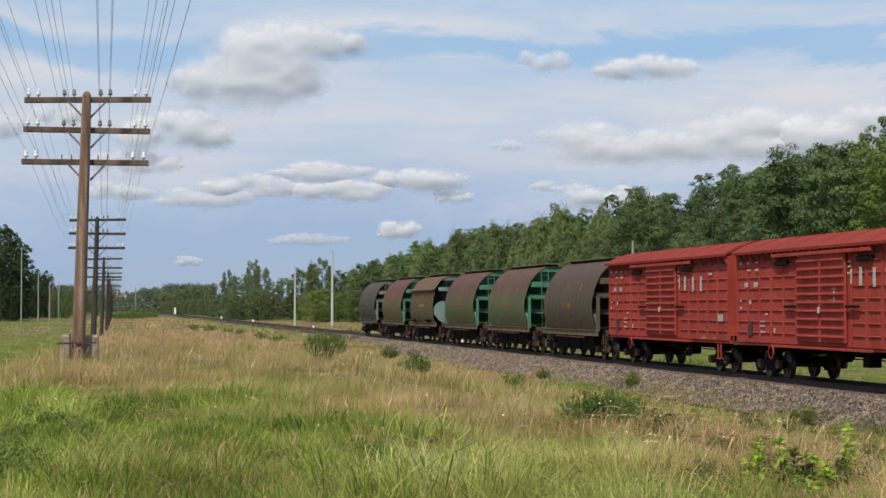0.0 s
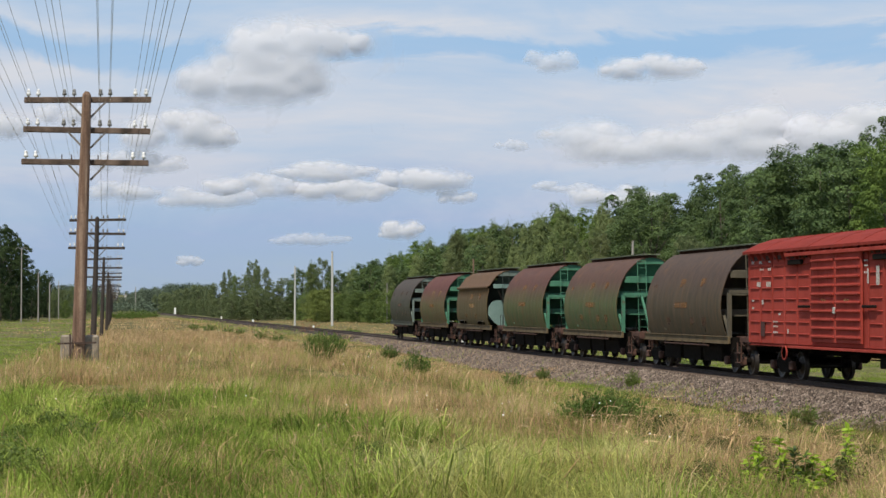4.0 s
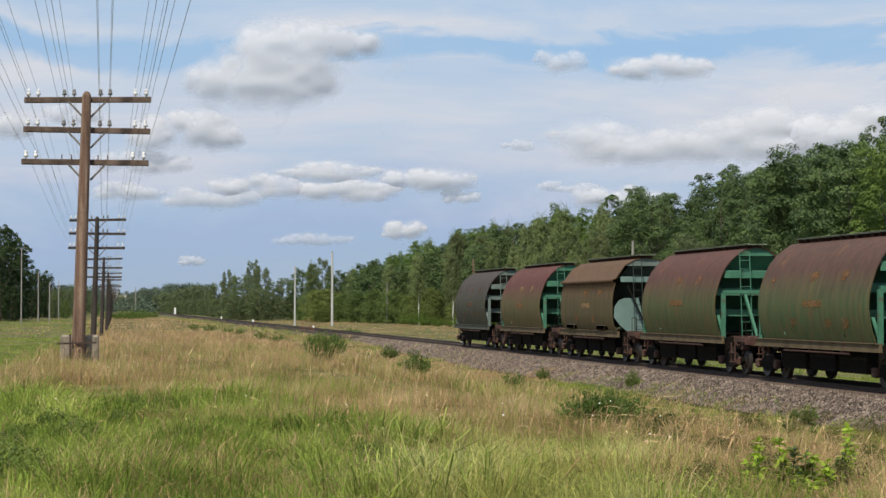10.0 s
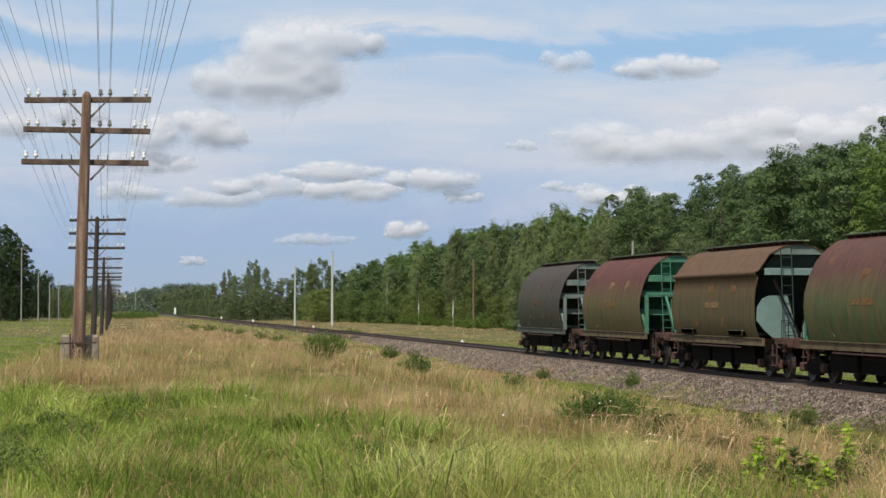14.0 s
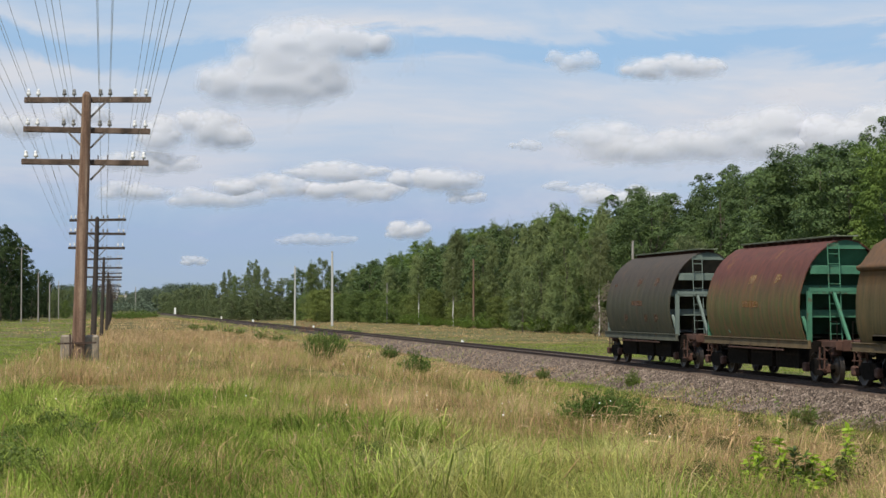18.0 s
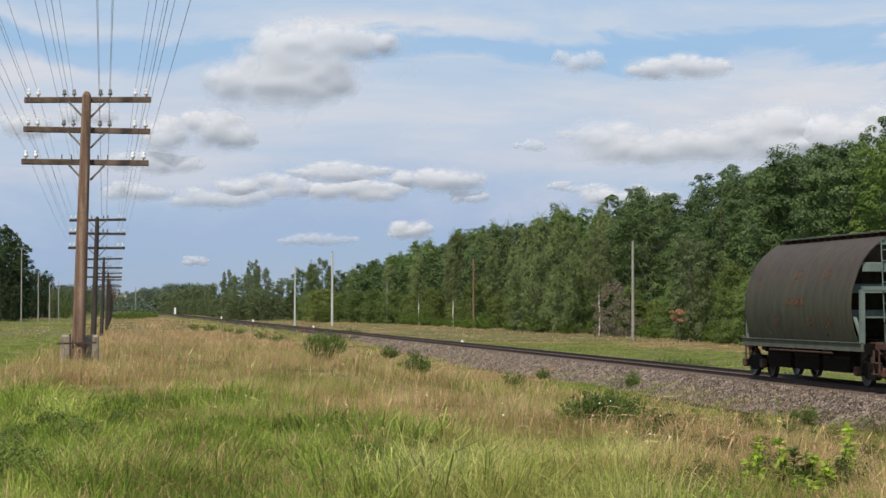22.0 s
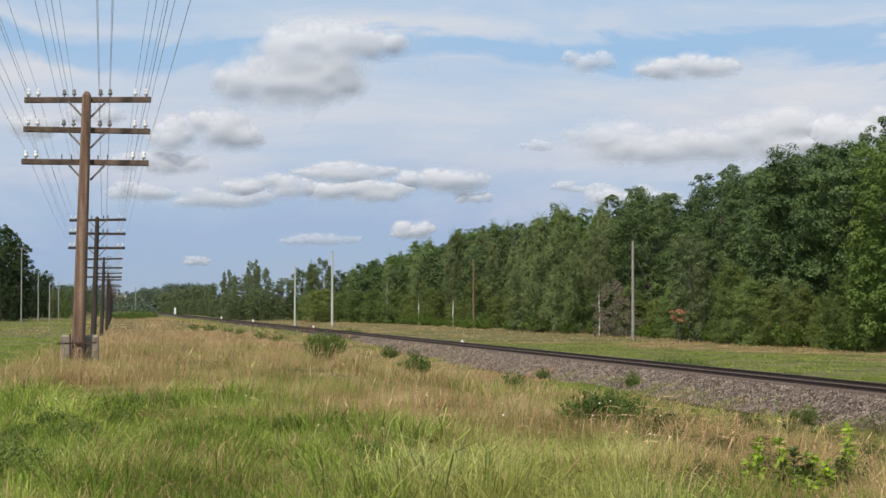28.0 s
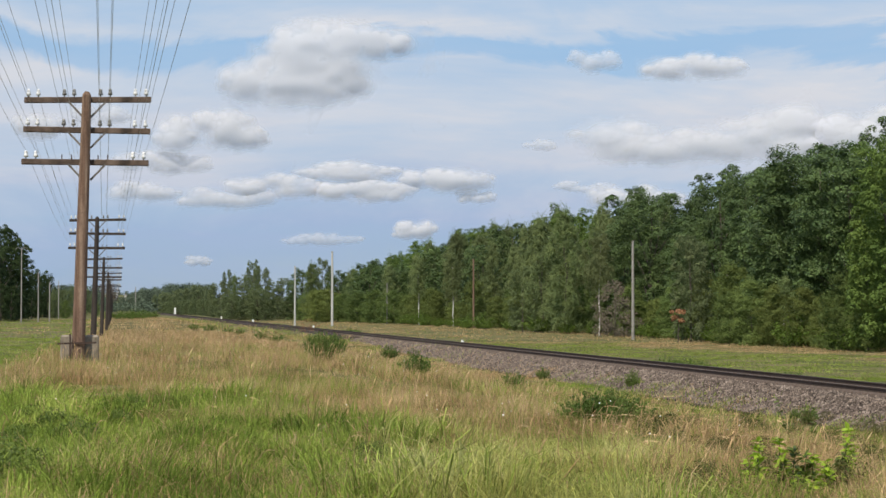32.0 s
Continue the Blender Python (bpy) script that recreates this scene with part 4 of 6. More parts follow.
for px, d, top in ((38, 385, 440), (68, 395, 483), (88, 400, 500), (104, 520, 498)):
    x, y, z = at_distance(px, d)
    m = mast(x, y, z, EYE_Z + (544 - top) * d / 3500 - z, 0.14, CONCRETE, "lamp_post", "grey concrete post at the edge of the grove", "post")
    if px == 38:
        for s in (-1, 1):
            h = EYE_Z + (544 - top) * d / 3500 - z
            part("lamp_arm", Build().tube([(0, 0, h - 0.3), (0.5 * s, 0, h + 0.15), (1.0 * s, 0, h + 0.1), (1.15 * s, 0, h - 0.35)], 0.06, 6), CONCRETE, m)
x, y, z = at_distance(838, 318)
mast(x, y, z, 11.0, 0.17, POLEWOOD, "wooden_mast", "bare weathered wooden mast before the trees", "mast")
x, y, z = at_distance(685, 400)
mast(x, y, z, 8.2, 0.13, CONCRETE)

# ---------------------------------------------------------------- trees


def leaf_cloud(rng, centres, radii, count, size, flat=0.75, shell=0.45, droop=0.0, rough=0.34):
    """Leaf sprays scattered in the outer part of the given clumps."""
    centres, radii = np.asarray(centres, float), np.asarray(radii, float)
    pick = rng.choice(len(centres), count, p=radii ** 2 / (radii ** 2).sum())
    d = rng.normal(size=(count, 3))
    d /= np.linalg.norm(d, axis=1)[:, None]
    r = radii[pick] * (shell + (1.06 - shell) * rng.random(count) ** 0.5)
    p = centres[pick] + d * r[:, None] * np.array([1, 1, flat])
    nrm = d * 0.9 + rng.normal(size=(count, 3)) * rough + np.array([0, 0, 0.35])
    nrm /= np.linalg.norm(nrm, axis=1)[:, None]
    a = np.cross(nrm, rng.normal(size=(count, 3)))
    a /= np.linalg.norm(a, axis=1)[:, None]
    b = np.cross(nrm, a)
    if droop:
        a = a * (1 - droop) + np.array([0, 0, -1.0]) * droop
        a /= np.linalg.norm(a, axis=1)[:, None]
        b = np.cross(nrm, a)
        b /= np.linalg.norm(b, axis=1)[:, None]
    s = size * (0.6 + 0.8 * rng.random(count))[:, None]
    bend = nrm * s * 0.25
    v = np.stack([p - a * s + b * s * 0.3, p - a * s * 0.2 - b * s * 0.75, p + a * s * 1.1 - bend], 1).reshape(-1, 3)
    t = 3 * np.arange(count)[:, None] + np.array([[0, 1, 2]])
    return v, t


def tree(name, label, rng, h, wide, leaf, bark, count, size, low=0.22, clumps=26, trunk=0.22, pointed=0.5, lean=0.0, group="", droop=0.0, twig=None, core=0, bold=1.0):
    t = thing(name, label, "tree" if h > 5 else "bush", group)
    centres, radii, tips = [], [], []
    for i in range(clumps):
        f = low + (0.88 - low) * (i + rng.random()) / clumps
        rise = (f - low) / (1 - low)
        girth = wide * (math.sin(math.pi * min(1, 0.18 + 0.82 * rise) ** (0.75 + pointed)) ** 0.7 + 0.12)
        a = 2.4 * i + rng.random() * 0.9
        d = girth * (0.30 + 0.60 * rng.random() ** 0.6)
        c = (math.cos(a) * d + lean * f * h, math.sin(a) * d, f * h + rng.normal() * 0.03 * h)
        centres.append(c)
        radii.append(wide * bold * (0.22 + 0.22 * rng.random()) * (1.05 - 0.35 * rise))
        tips.append(c)
    centres.append((lean * 0.9 * h, 0, 0.88 * h))
    radii.append(wide * 0.42)
    for i in range(core):
        f = low + (0.92 - low) * (i + 0.6) / core
        rise = (f - low) / (1 - low)
        centres.append((lean * f * h + rng.normal() * wide * 0.12, rng.normal() * wide * 0.12, f * h))
        radii.append(wide * (0.74 if bold == 1.0 else 0.62) * (1 - 0.57 * rise ** 1.5))
    v, tri = leaf_cloud(rng, centres, radii, count, size, droop=droop, shell=0.45 if bold == 1.0 else 0.74, rough=0.34 if bold == 1.0 else 0.24)
    crown = new("crown", soup("crown", v, tri, leaf))
    crown.parent = t
    n = 6
    path = [(lean * h * i / n + rng.normal() * 0.007 * h * (i > 0), rng.normal() * 0.006 * h * (i > 0), h * 0.86 * i / n - (0.3 if i == 0 else 0)) for i in range(n + 1)]
    part("trunk", Build().tube(path, [trunk * (1.05 - 0.9 * i / n) for i in range(n + 1)], 8), bark, t)
    for c in tips[::4]:
        k = min(n - 1, max(1, int(n * (c[2] / h) * 0.75)))
        a = Vector(path[k])
        part("limb", Build().tube([a, a.lerp(Vector(c), 0.5) + Vector((0, 0, 0.04 * h)), c], [trunk * 0.35, trunk * 0.22, trunk * 0.06], 5), twig or bark, t)
    return t


def leaf_tris(rng, p, nrm, size, hang=0.0):
    """One small bent leaf spray at each point, facing along nrm."""
    count = len(p)
    nrm = nrm / np.linalg.norm(nrm, axis=1)[:, None]
    a = np.cross(nrm, rng.normal(size=(count, 3)))
    a /= np.linalg.norm(a, axis=1)[:, None]
    if hang:
        a = a * (1 - hang) + np.array([0, 0, -1.0]) * hang
        a /= np.linalg.norm(a, axis=1)[:, None]
    b = np.cross(nrm, a)
    b /= np.linalg.norm(b, axis=1)[:, None]
    s = size * (0.6 + 0.8 * rng.random(count))[:, None]
    v = np.stack([p - a * s * 0.9 + b * s * 0.35, p - a * s * 0.3 - b * s * 0.7, p + a * s * 1.05 - nrm * s * 0.25], 1).reshape(-1, 3)
    return v, 3 * np.arange(count)[:, None] + np.array([[0, 1, 2]])


def unit(rng, count):
    d = rng.normal(size=(count, 3))
    return d / np.linalg.norm(d, axis=1)[:, None]


def wooden_parts(t, rng, h, trunk, bark, tips, lean=0.0, top=0.86, twig=None):
    n = 6
    path = [(lean * h * i / n + rng.normal() * 0.007 * h * (i > 0), rng.normal() * 0.006 * h * (i > 0), h * top * i / n - (0.3 if i == 0 else 0)) for i in range(n + 1)]
    part("trunk", Build().tube(path, [trunk * (1.05 - 0.9 * i / n) for i in range(n + 1)], 8), bark, t)
    for c in tips:
        k = min(n - 1, max(1, int(n * (c[2] / h) * 0.75)))
        a = Vector(path[k])
        part("limb", Build().tube([a, a.lerp(Vector(c), 0.5) + Vector((0, 0, 0.03 * h)), c], [trunk * 0.35, trunk * 0.22, trunk * 0.06], 5), twig or bark, t)


def broad_tree(name, label, rng, h, wide, leaf, bark, boughs=34, subs=9, each=64, size=0.13, low=0.05, trunk=0.34, group="", girth_low=0.8):
    """A heavy crown of boughs, each a heap of small leaf pads over a shaded inside."""
    t = thing(name, label, "tree", group)
    P, N, tips = [], [], []
    for i in range(boughs):
        f = low + (0.93 - low) * (i + rng.random()) / boughs
        rise = (f - low) / (1 - low)
        girth = wide * min(1.0, girth_low + 0.5 * rise) * math.sqrt(max(0.05, 1 - max(0.0, (rise - 0.35) / 0.72) ** 2))
        a = 2.4 * i + rng.random() * 0.9
        out = np.array([math.cos(a), math.sin(a), 0.25 + 0.9 * max(0.0, rise - 0.45)])
        c = np.array([math.cos(a) * girth * 0.66, math.sin(a) * girth * 0.66, f * h])
        r = wide * (0.29 + 0.15 * rng.random()) * (1.05 - 0.25 * rise)
        tips.append(tuple(c))
        d = unit(rng, subs) + out / np.linalg.norm(out) * 0.75 + np.array([0, 0, 0.25])
        d /= np.linalg.norm(d, axis=1)[:, None]
        for q in d:
            sc = c + q * r * rng.uniform(0.65, 1.15) * np.array([1, 1, 0.9])
            sr = r * rng.uniform(0.27, 0.45)
            e = unit(rng, each)
            e[:, 2] = np.where(e[:, 2] < -0.35, -e[:, 2], e[:, 2])
            P.append(sc + e * sr * (0.55 + 0.5 * rng.random(each) ** 0.5)[:, None] * np.array([1.1, 1.1, 0.85]))
            N.append(e * 0.8 + q * 0.35 + np.array([0, 0, 0.5]) + rng.normal(size=(each, 3)) * 0.30)
        k = each * 3
        e = unit(rng, k)
        P.append(c * np.array([0.8, 0.8, 1]) + e * r * 0.75 * (rng.random(k) ** 0.4)[:, None])
        N.append(e + rng.normal(size=(k, 3)) * 0.5)
    P, N = np.concatenate(P), np.concatenate(N)
    P[:, 2] *= h / np.quantile(P[:, 2], 0.9995)
    P[:, 2] = np.maximum(P[:, 2], 0.03 * h)
    v, tri = leaf_tris(rng, P, N, size)
    new("crown", soup("crown", v, tri, leaf)).parent = t
    wooden_parts(t, rng, h, trunk, bark, tips[::4])
    return t


def feather_tree(name, label, rng, h, wide, leaf, bark, boughs=44, strands=9, each=24, size=0.10, low=0.12, trunk=0.11, group="", hang=1.0, lean=0.0, top=0.93):
    """A light crown of fine twigs that hang in curtains."""
    t = thing(name, label, "tree", group)
    P, N, tips = [], [], []
    for i in range(boughs):
        f = low + (0.96 - low) * (i + rng.random()) / boughs
        rise = (f - low) / (1 - low)
        girth = wide * (0.25 + 0.75 * math.sin(math.pi * min(1.0, 0.22 + 0.72 * rise)) ** 0.8) * (1.0 if rise < 0.75 else 1 - 2.2 * (rise - 0.75))
        a = 2.4 * i + rng.random() * 1.2
        reach = girth * rng.uniform(0.35, 0.85)
        c = np.array([math.cos(a) * reach + lean * f * h, math.sin(a) * reach, f * h])
        tips.append(tuple(c))
        r = max(0.35, wide * 0.26 * (1.1 - 0.5 * rise))
        for k in range(strands):
            q = unit(rng, 1)[0]
            q[2] = abs(q[2]) * 0.7
            start = c + q * r * rng.uniform(0.35, 1.0)
            fall = hang * rng.uniform(0.5, 1.6) * (1.1 - 0.5 * rise)
            u = rng.random(each)
            p = start + np.stack([q[0] * 0.35 * u, q[1] * 0.35 * u, -fall * u ** 1.3 + 0.15 * u], -1) + rng.normal(size=(each, 3)) * 0.09
            P.append(p)
            N.append(np.tile(q * 0.6 + np.array([math.cos(a), math.sin(a), 0.3]) * 0.5, (each, 1)) + rng.normal(size=(each, 3)) * 0.5)
        k = each * 5
        axis = np.array([lean * f * h, 0, f * h])
        p = axis + (c - axis) * rng.uniform(0.15, 1.15, (k, 1)) + rng.normal(size=(k, 3)) * np.array([0.55 * r, 0.55 * r, 0.045 * h])
        P.append(p)
        N.append((p - axis) / max(0.5, girth) + np.array([0, 0, 0.35]) + rng.normal(size=(k, 3)) * 0.45)
    P, N = np.concatenate(P), np.concatenate(N)
    P[:, 2] *= h / np.quantile(P[:, 2], 0.9995)
    P[:, 2] = np.maximum(P[:, 2], 0.03 * h)
    v, tri = leaf_tris(rng, P, N, size, 0.45)
    new("crown", soup("crown", v, tri, leaf)).parent = t
    wooden_parts(t, rng, h, trunk, bark, tips[::5], lean, top, BARK)
    return t


def stem_bush(name, label, rng, h, wide, leaf, bark, stems=34, each=60, size=0.03, group="", fan=0.7, category="bush"):
    """Many upright arching stems from one root, leafy along most of their length."""
    t = thing(name, label, category, group)
    P, N = [], []
    wood = Build()
    for i in range(stems):
        a = 2.4 * i + rng.random()
        reach = wide * math.sqrt((i + 0.5) / stems)
        tall = h * rng.uniform(0.6, 1.0) * (1.0 - 0.45 * (reach / wide) ** 2)
        root = np.array([math.cos(a), math.sin(a), 0]) * reach * (1 - fan)
        tip = np.array([math.cos(a) * reach, math.sin(a) * reach, tall])
        mid = root * 0.6 + tip * 0.4 + np.array([0, 0, 0.14 * tall])
        u = 0.15 + 0.85 * rng.random(each) ** 0.8
        w = u[:, None]
        p = root * (1 - w) ** 2 + 2 * mid * w * (1 - w) + tip * w ** 2
        q = unit(rng, each)
        P.append(p + q * (0.20 * wide + 0.02 * h) * (1.1 - 0.6 * w) * rng.random((each, 1)))
        N.append(q * 0.8 + np.array([0, 0, 0.6]))
        if i % 3 == 0:
            wood.tube([root, mid, tip], [0.008 * h, 0.006 * h, 0.002 * h], 4)
    v, tri = leaf_tris(rng, np.concatenate(P), np.concatenate(N), size)
    new("crown", soup("crown", v, tri, leaf)).parent = t
    part("woody_base", wood, bark, t)
    return t


def scaled(x, y, z, s, turn, sz=None):
    return pose(x, y, z, 0, 0, turn) @ Matrix.Diagonal((s, s, sz or s, 1))


LEAF_MEADOW = material("meadow_bush_leaves", [(0.075, 0.125, 0.028), (0.115, 0.182, 0.042), (0.17, 0.245, 0.056)], 2.0, 0.7, bump=0, vary=0.35, translucent=0.4, spec=0.1, hue=((0.20, 0.23, 0.07), 0.5))
# crest of the wood: distance along the track and height of the trees there
CREST_Y = (120, 150, 172, 200, 233, 279, 303, 347, 416, 450, 534, 600, 720, 1000)
CREST_H = (24.2, 22.7, 21.2, 19.4, 19.4, 19.2, 20.0, 20.2, 19.4, 17.4, 15.8, 15.0, 13.0, 12.0)


def make_woods():
    rng = np.random.default_rng(11)
    wood, edge = "trees of the wood", "shrubs before the wood"
    oaks = [broad_tree("oak_tree", "large dense dark green oak at the wood's edge", rng, 18, 4.8 + 0.5 * (k % 2), LEAF_OAK, BARK, 38, 12, 60, 0.13, group=wood) for k in range(5)]
    far_oaks = [broad_tree("oak_tree", "large dense dark green oak at the wood's edge", rng, 18, 5.0, LEAF_OAK, BARK, 30, 8, 40, 0.20, group=wood) for _ in range(3)]
    limes = [broad_tree("lime_tree", "broad yellow-green lime tree in full leaf", rng, 17, 4.6, LEAF_LIME, BARK, 46, 10, 52, 0.14, 0.03, group=wood) for _ in range(2)]
    birches = [feather_tree("birch_tree", "slender birch with an airy hanging crown", rng, 16, 3.0, LEAF_BIRCH, BIRCHBARK if k == 0 else BARK, 54, 12, 26, 0.10, 0.04, group=wood) for k in range(5)]
    bare = [feather_tree("birch_tree", "birch with a bare white lower trunk", rng, 14, 2.3, LEAF_BIRCH, BIRCHBARK, 34, 9, 22, 0.11, 0.46, group=wood, lean=-0.03) for _ in range(2)]
    young = [feather_tree("young_tree", "young bushy green tree at the wood's edge", rng, 7, 2.6, LEAF_BUSH, BARK, 40, 10, 22, 0.085, 0.02, 0.06, wood, 0.45, top=0.8) for _ in range(4)]
    low = [stem_bush("shrub", "low yellow-green shrub in rough grass", rng, 2.6, 1.9, LEAF_SHRUB, BARK, 40, 46, 0.085, edge, 0.75) for _ in range(3)]
    grey = [broad_tree("willow_tree", "soft willow with distance haze in its grey-green leaf colour", rng, 14, 3.9, LEAF_HAZE_WILLOW, BARK, 34, 9, 40, 0.15, 0.02, 0.16, wood) for _ in range(3)]
    meadow = [stem_bush("meadow_bush", "small leafy green bush in the meadow", rng, 1.0, 0.62, LEAF_MEADOW, STEM, 54, 100, 0.026, "bushes in the meadow", 0.72) for _ in range(3)]
    dark = [broad_tree("alder_tree", "dense tree across the field, shade put into its dark green leaves", rng, 16, 4.4, LEAF_SHADED_GROVE, BARK, 32, 8, 44, 0.18, 0.02, group="trees across the field") for _ in range(3)]
    sets = {"d": dark, "p": bare, "o": oaks, "f": far_oaks, "b": birches, "y": young, "s": low, "w": grey, "m": meadow, "l": limes}
    tall = {"d": 16.0, "p": 14.0, "o": 18.0, "f": 18.0, "b": 16.0, "y": 7.0, "s": 2.6, "w": 14.0, "m": 1.0, "l": 17.0}
    used = set()
    rng = np.random.default_rng(12)

    def put(kind, x, y, height, girth=1.0):
        kind = "f" if kind == "o" and math.hypot(x, y) > 270 else kind
        fresh = [o for o in sets[kind] if o.name not in used]
        t = fresh[0] if fresh else sets[kind][int(rng.integers(len(sets[kind])))]
        f = height / tall[kind]
        g = f * girth * (0.9 + 0.2 * rng.random())
        m = scaled(x, y, float(ground_z(x, y)) - 0.05, g, rng.random() * 360, f)
        if t.name in used:
            t = copy_thing(t, m)
        used.add(t.name)
        t.matrix_basis = m
        return t

    def put_seen(kind, px, d, top, girth=1.0):
        x, y, z = at_distance(px, d)
        return put(kind, x, y, (EYE_Z + (544 - top) * d / 3500 - z) , girth)
    # the wood beside the track: shrubs in front, young trees, birches, then oaks
    for y in np.arange(138, 560, 6.5):
        if rng.random() < 0.8:
            put("s", 56.5 + 3.0 * rng.random(), y + rng.normal(), 1.6 + 1.6 * rng.random(), 1.1)
    for y in np.arange(138, 560, 8.2):
        crest = float(np.interp(y, CREST_Y, CREST_H))
        put("y", 60 + 2.5 * rng.random(), y + rng.normal() * 2, 3.5 + 4.5 * rng.random(), 1.3)
        k = "b" if 245 < y < 330 or (y > 330 and rng.random() < 0.6) else "o"
        put(k, 64 + 3 * rng.random(), y + rng.normal() * 1.5, crest * (0.60 + 0.34 * rng.random()), 0.95)
    for y in np.arange(141, 560, 9.0):
        crest = float(np.interp(y, CREST_Y, CREST_H))
        put("f", 83 + 3 * rng.random(), y + 4.5, crest * 0.88, 1.1)
    for y in np.arange(140, 560, 8.4):
        crest = float(np.interp(y, CREST_Y, CREST_H))
        k = "b" if rng.random() < (0.10 if y < 235 else 0.40) else "l" if y > 270 and rng.random() < 0.75 else "o"
        put(k, 71 + 4 * rng.random(), y + rng.normal() * 1.2, crest * (0.88 + 0.17 * rng.random()), 0.92)
    # single trees further along the line, one by one
    for px, d, top, k in ((690, 430, 465, "b"), (655, 440, 461, "o"), (625, 460, 472, "b"), (598, 470, 478, "o"), (570, 480, 456, "w"), (552, 470, 462, "b"), (535, 520, 474, "o"), (508, 560, 492, "w"),
                          (484, 560, 496, "w"), (462, 540, 470, "w"), (448, 520, 459, "w"), (436, 560, 486, "w"), (414, 560, 484, "b"), (402, 540, 477, "w"), (388, 620, 498, "w"), (372, 700, 512, "w"),
                          (352, 820, 504, "w"), (338, 860, 506, "w"), (322, 900, 510, "w"), (308, 950, 514, "w"), (294, 1000, 516, "w"), (280, 1040, 520, "w")):
        put_seen(k, px, d, top, 0.5 if px in (448, 402) else 0.8 if px in (570, 462) else 1.15)
        put_seen("w" if px < 530 else "y", px + 8, d * 0.93, top + (544 - top) * 0.6, 1.5)
    # grove across the field
    for px, d, top, k in ((-30, 290, 388, "d"), (0, 300, 398, "d"), (20, 310, 406, "d"), (30, 330, 428, "d"), (-12, 320, 410, "d"), (56, 380, 478, "d"), (70, 390, 476, "d"), (84, 400, 484, "d"), (78, 410, 490, "d"),
                          (40, 350, 490, "d"), (62, 385, 515, "d"), (84, 385, 520, "d"), (20, 290, 505, "d"), (2, 285, 500, "d"), (104, 560, 510, "w"), (118, 600, 512, "w"), (134, 640, 508, "w"), (98, 540, 518, "w"), (150, 700, 512, "w"), (166, 720, 520, "w"), (116, 500, 530, "y"), (140, 540, 532, "y"), (170, 600, 534, "y")):
        put_seen(k, px, d * 1.42 if k == "d" else d, top, 0.85 if k == "d" else 0.95)
    # thicket at the end of the straight
    for px, d, top in ((205, 420, 548), (222, 430, 546), (240, 440, 545), (258, 450, 546), (272, 460, 549), (232, 400, 552), (212, 390, 554), (190, 430, 550), (250, 410, 553)):
        put_seen("s", px, d, top, 1.6)
    # bushes in the meadow
    for px, py, top, g in ((570, 640, 584, 0.65), (550, 628, 598, 0.8), (590, 634, 592, 0.65), (735, 668, 620, 0.7), (722, 655, 635, 1.0), (906, 700, 655, 0.8), (1018, 754, 702, 0.9), (1038, 758, 695, 0.9), (1062, 760, 689, 0.9), (1088, 760, 684, 0.8), (1114, 756, 697, 0.9),
                           (1405, 745, 722, 0.6), (1120, 690, 655, 0.6), (960, 672, 650, 0.8), (690, 636, 612, 0.9), (1430, 750, 720, 0.8)):
        x, y, z, d = on_ground(px, py)
        put("m", x, y, (EYE_Z + (544 - top) * d / 3500 - z) * 1.2, g * 1.25)
    for px, py, top, g in ((462, 600, 584, 1.0), (492, 606, 587, 1.1), (345, 584, 570, 1.2), (372, 586, 571, 1.2), (425, 592, 579, 1.0), (405, 590, 576, 1.0), (650, 640, 620, 0.8), (850, 690, 668, 0.8)):
        x, y, z, d = on_ground(px, py)
        put("s", x, y, EYE_Z + (544 - top) * d / 3500 - z, g * 1.3)
    for px, d, top in ((1160, 105, 630), (1185, 104, 626), (1215, 104, 628), (1240, 103, 634), (1390, 92, 652), (1410, 92, 654), (850, 150, 602), (620, 230, 576)):
        put_seen("s", px, d, top, 1.6)
    # single birch trunks at the wood's edge
    for px, d, top, k in ((1060, 230, 400, "p"), (742, 366, 446, "p"), (1386, 170, 482, "p"), (945, 272, 378, "p"), (803, 336, 440, "p")):
        put_seen(k, px, d, top, 0.9)
    # yellow-green lime and soft willows standing forward of the oaks
    for px, d, top, k, g in ((1582, 146, 238, "l", 0.85), (1535, 152, 400, "l", 0.75), (1222, 192, 415, "w", 0.75), (1330, 172, 492, "y", 1.3), (1370, 170, 500, "y", 1.1), (1290, 178, 515, "y", 1.2), (1455, 160, 520, "y", 1.0), (1000, 250, 362, "b", 1.0), (960, 262, 378, "b", 1.0), (925, 268, 470, "w", 0.8), (1405, 186, 276, "o", 1.0), (1452, 182, 250, "o", 1.0), (1500, 153, 480, "y", 1.2), (1420, 166, 505, "y", 1.2), (1545, 148, 505, "y", 1.2)):
        put_seen(k, px, d, top, g)


make_woods()


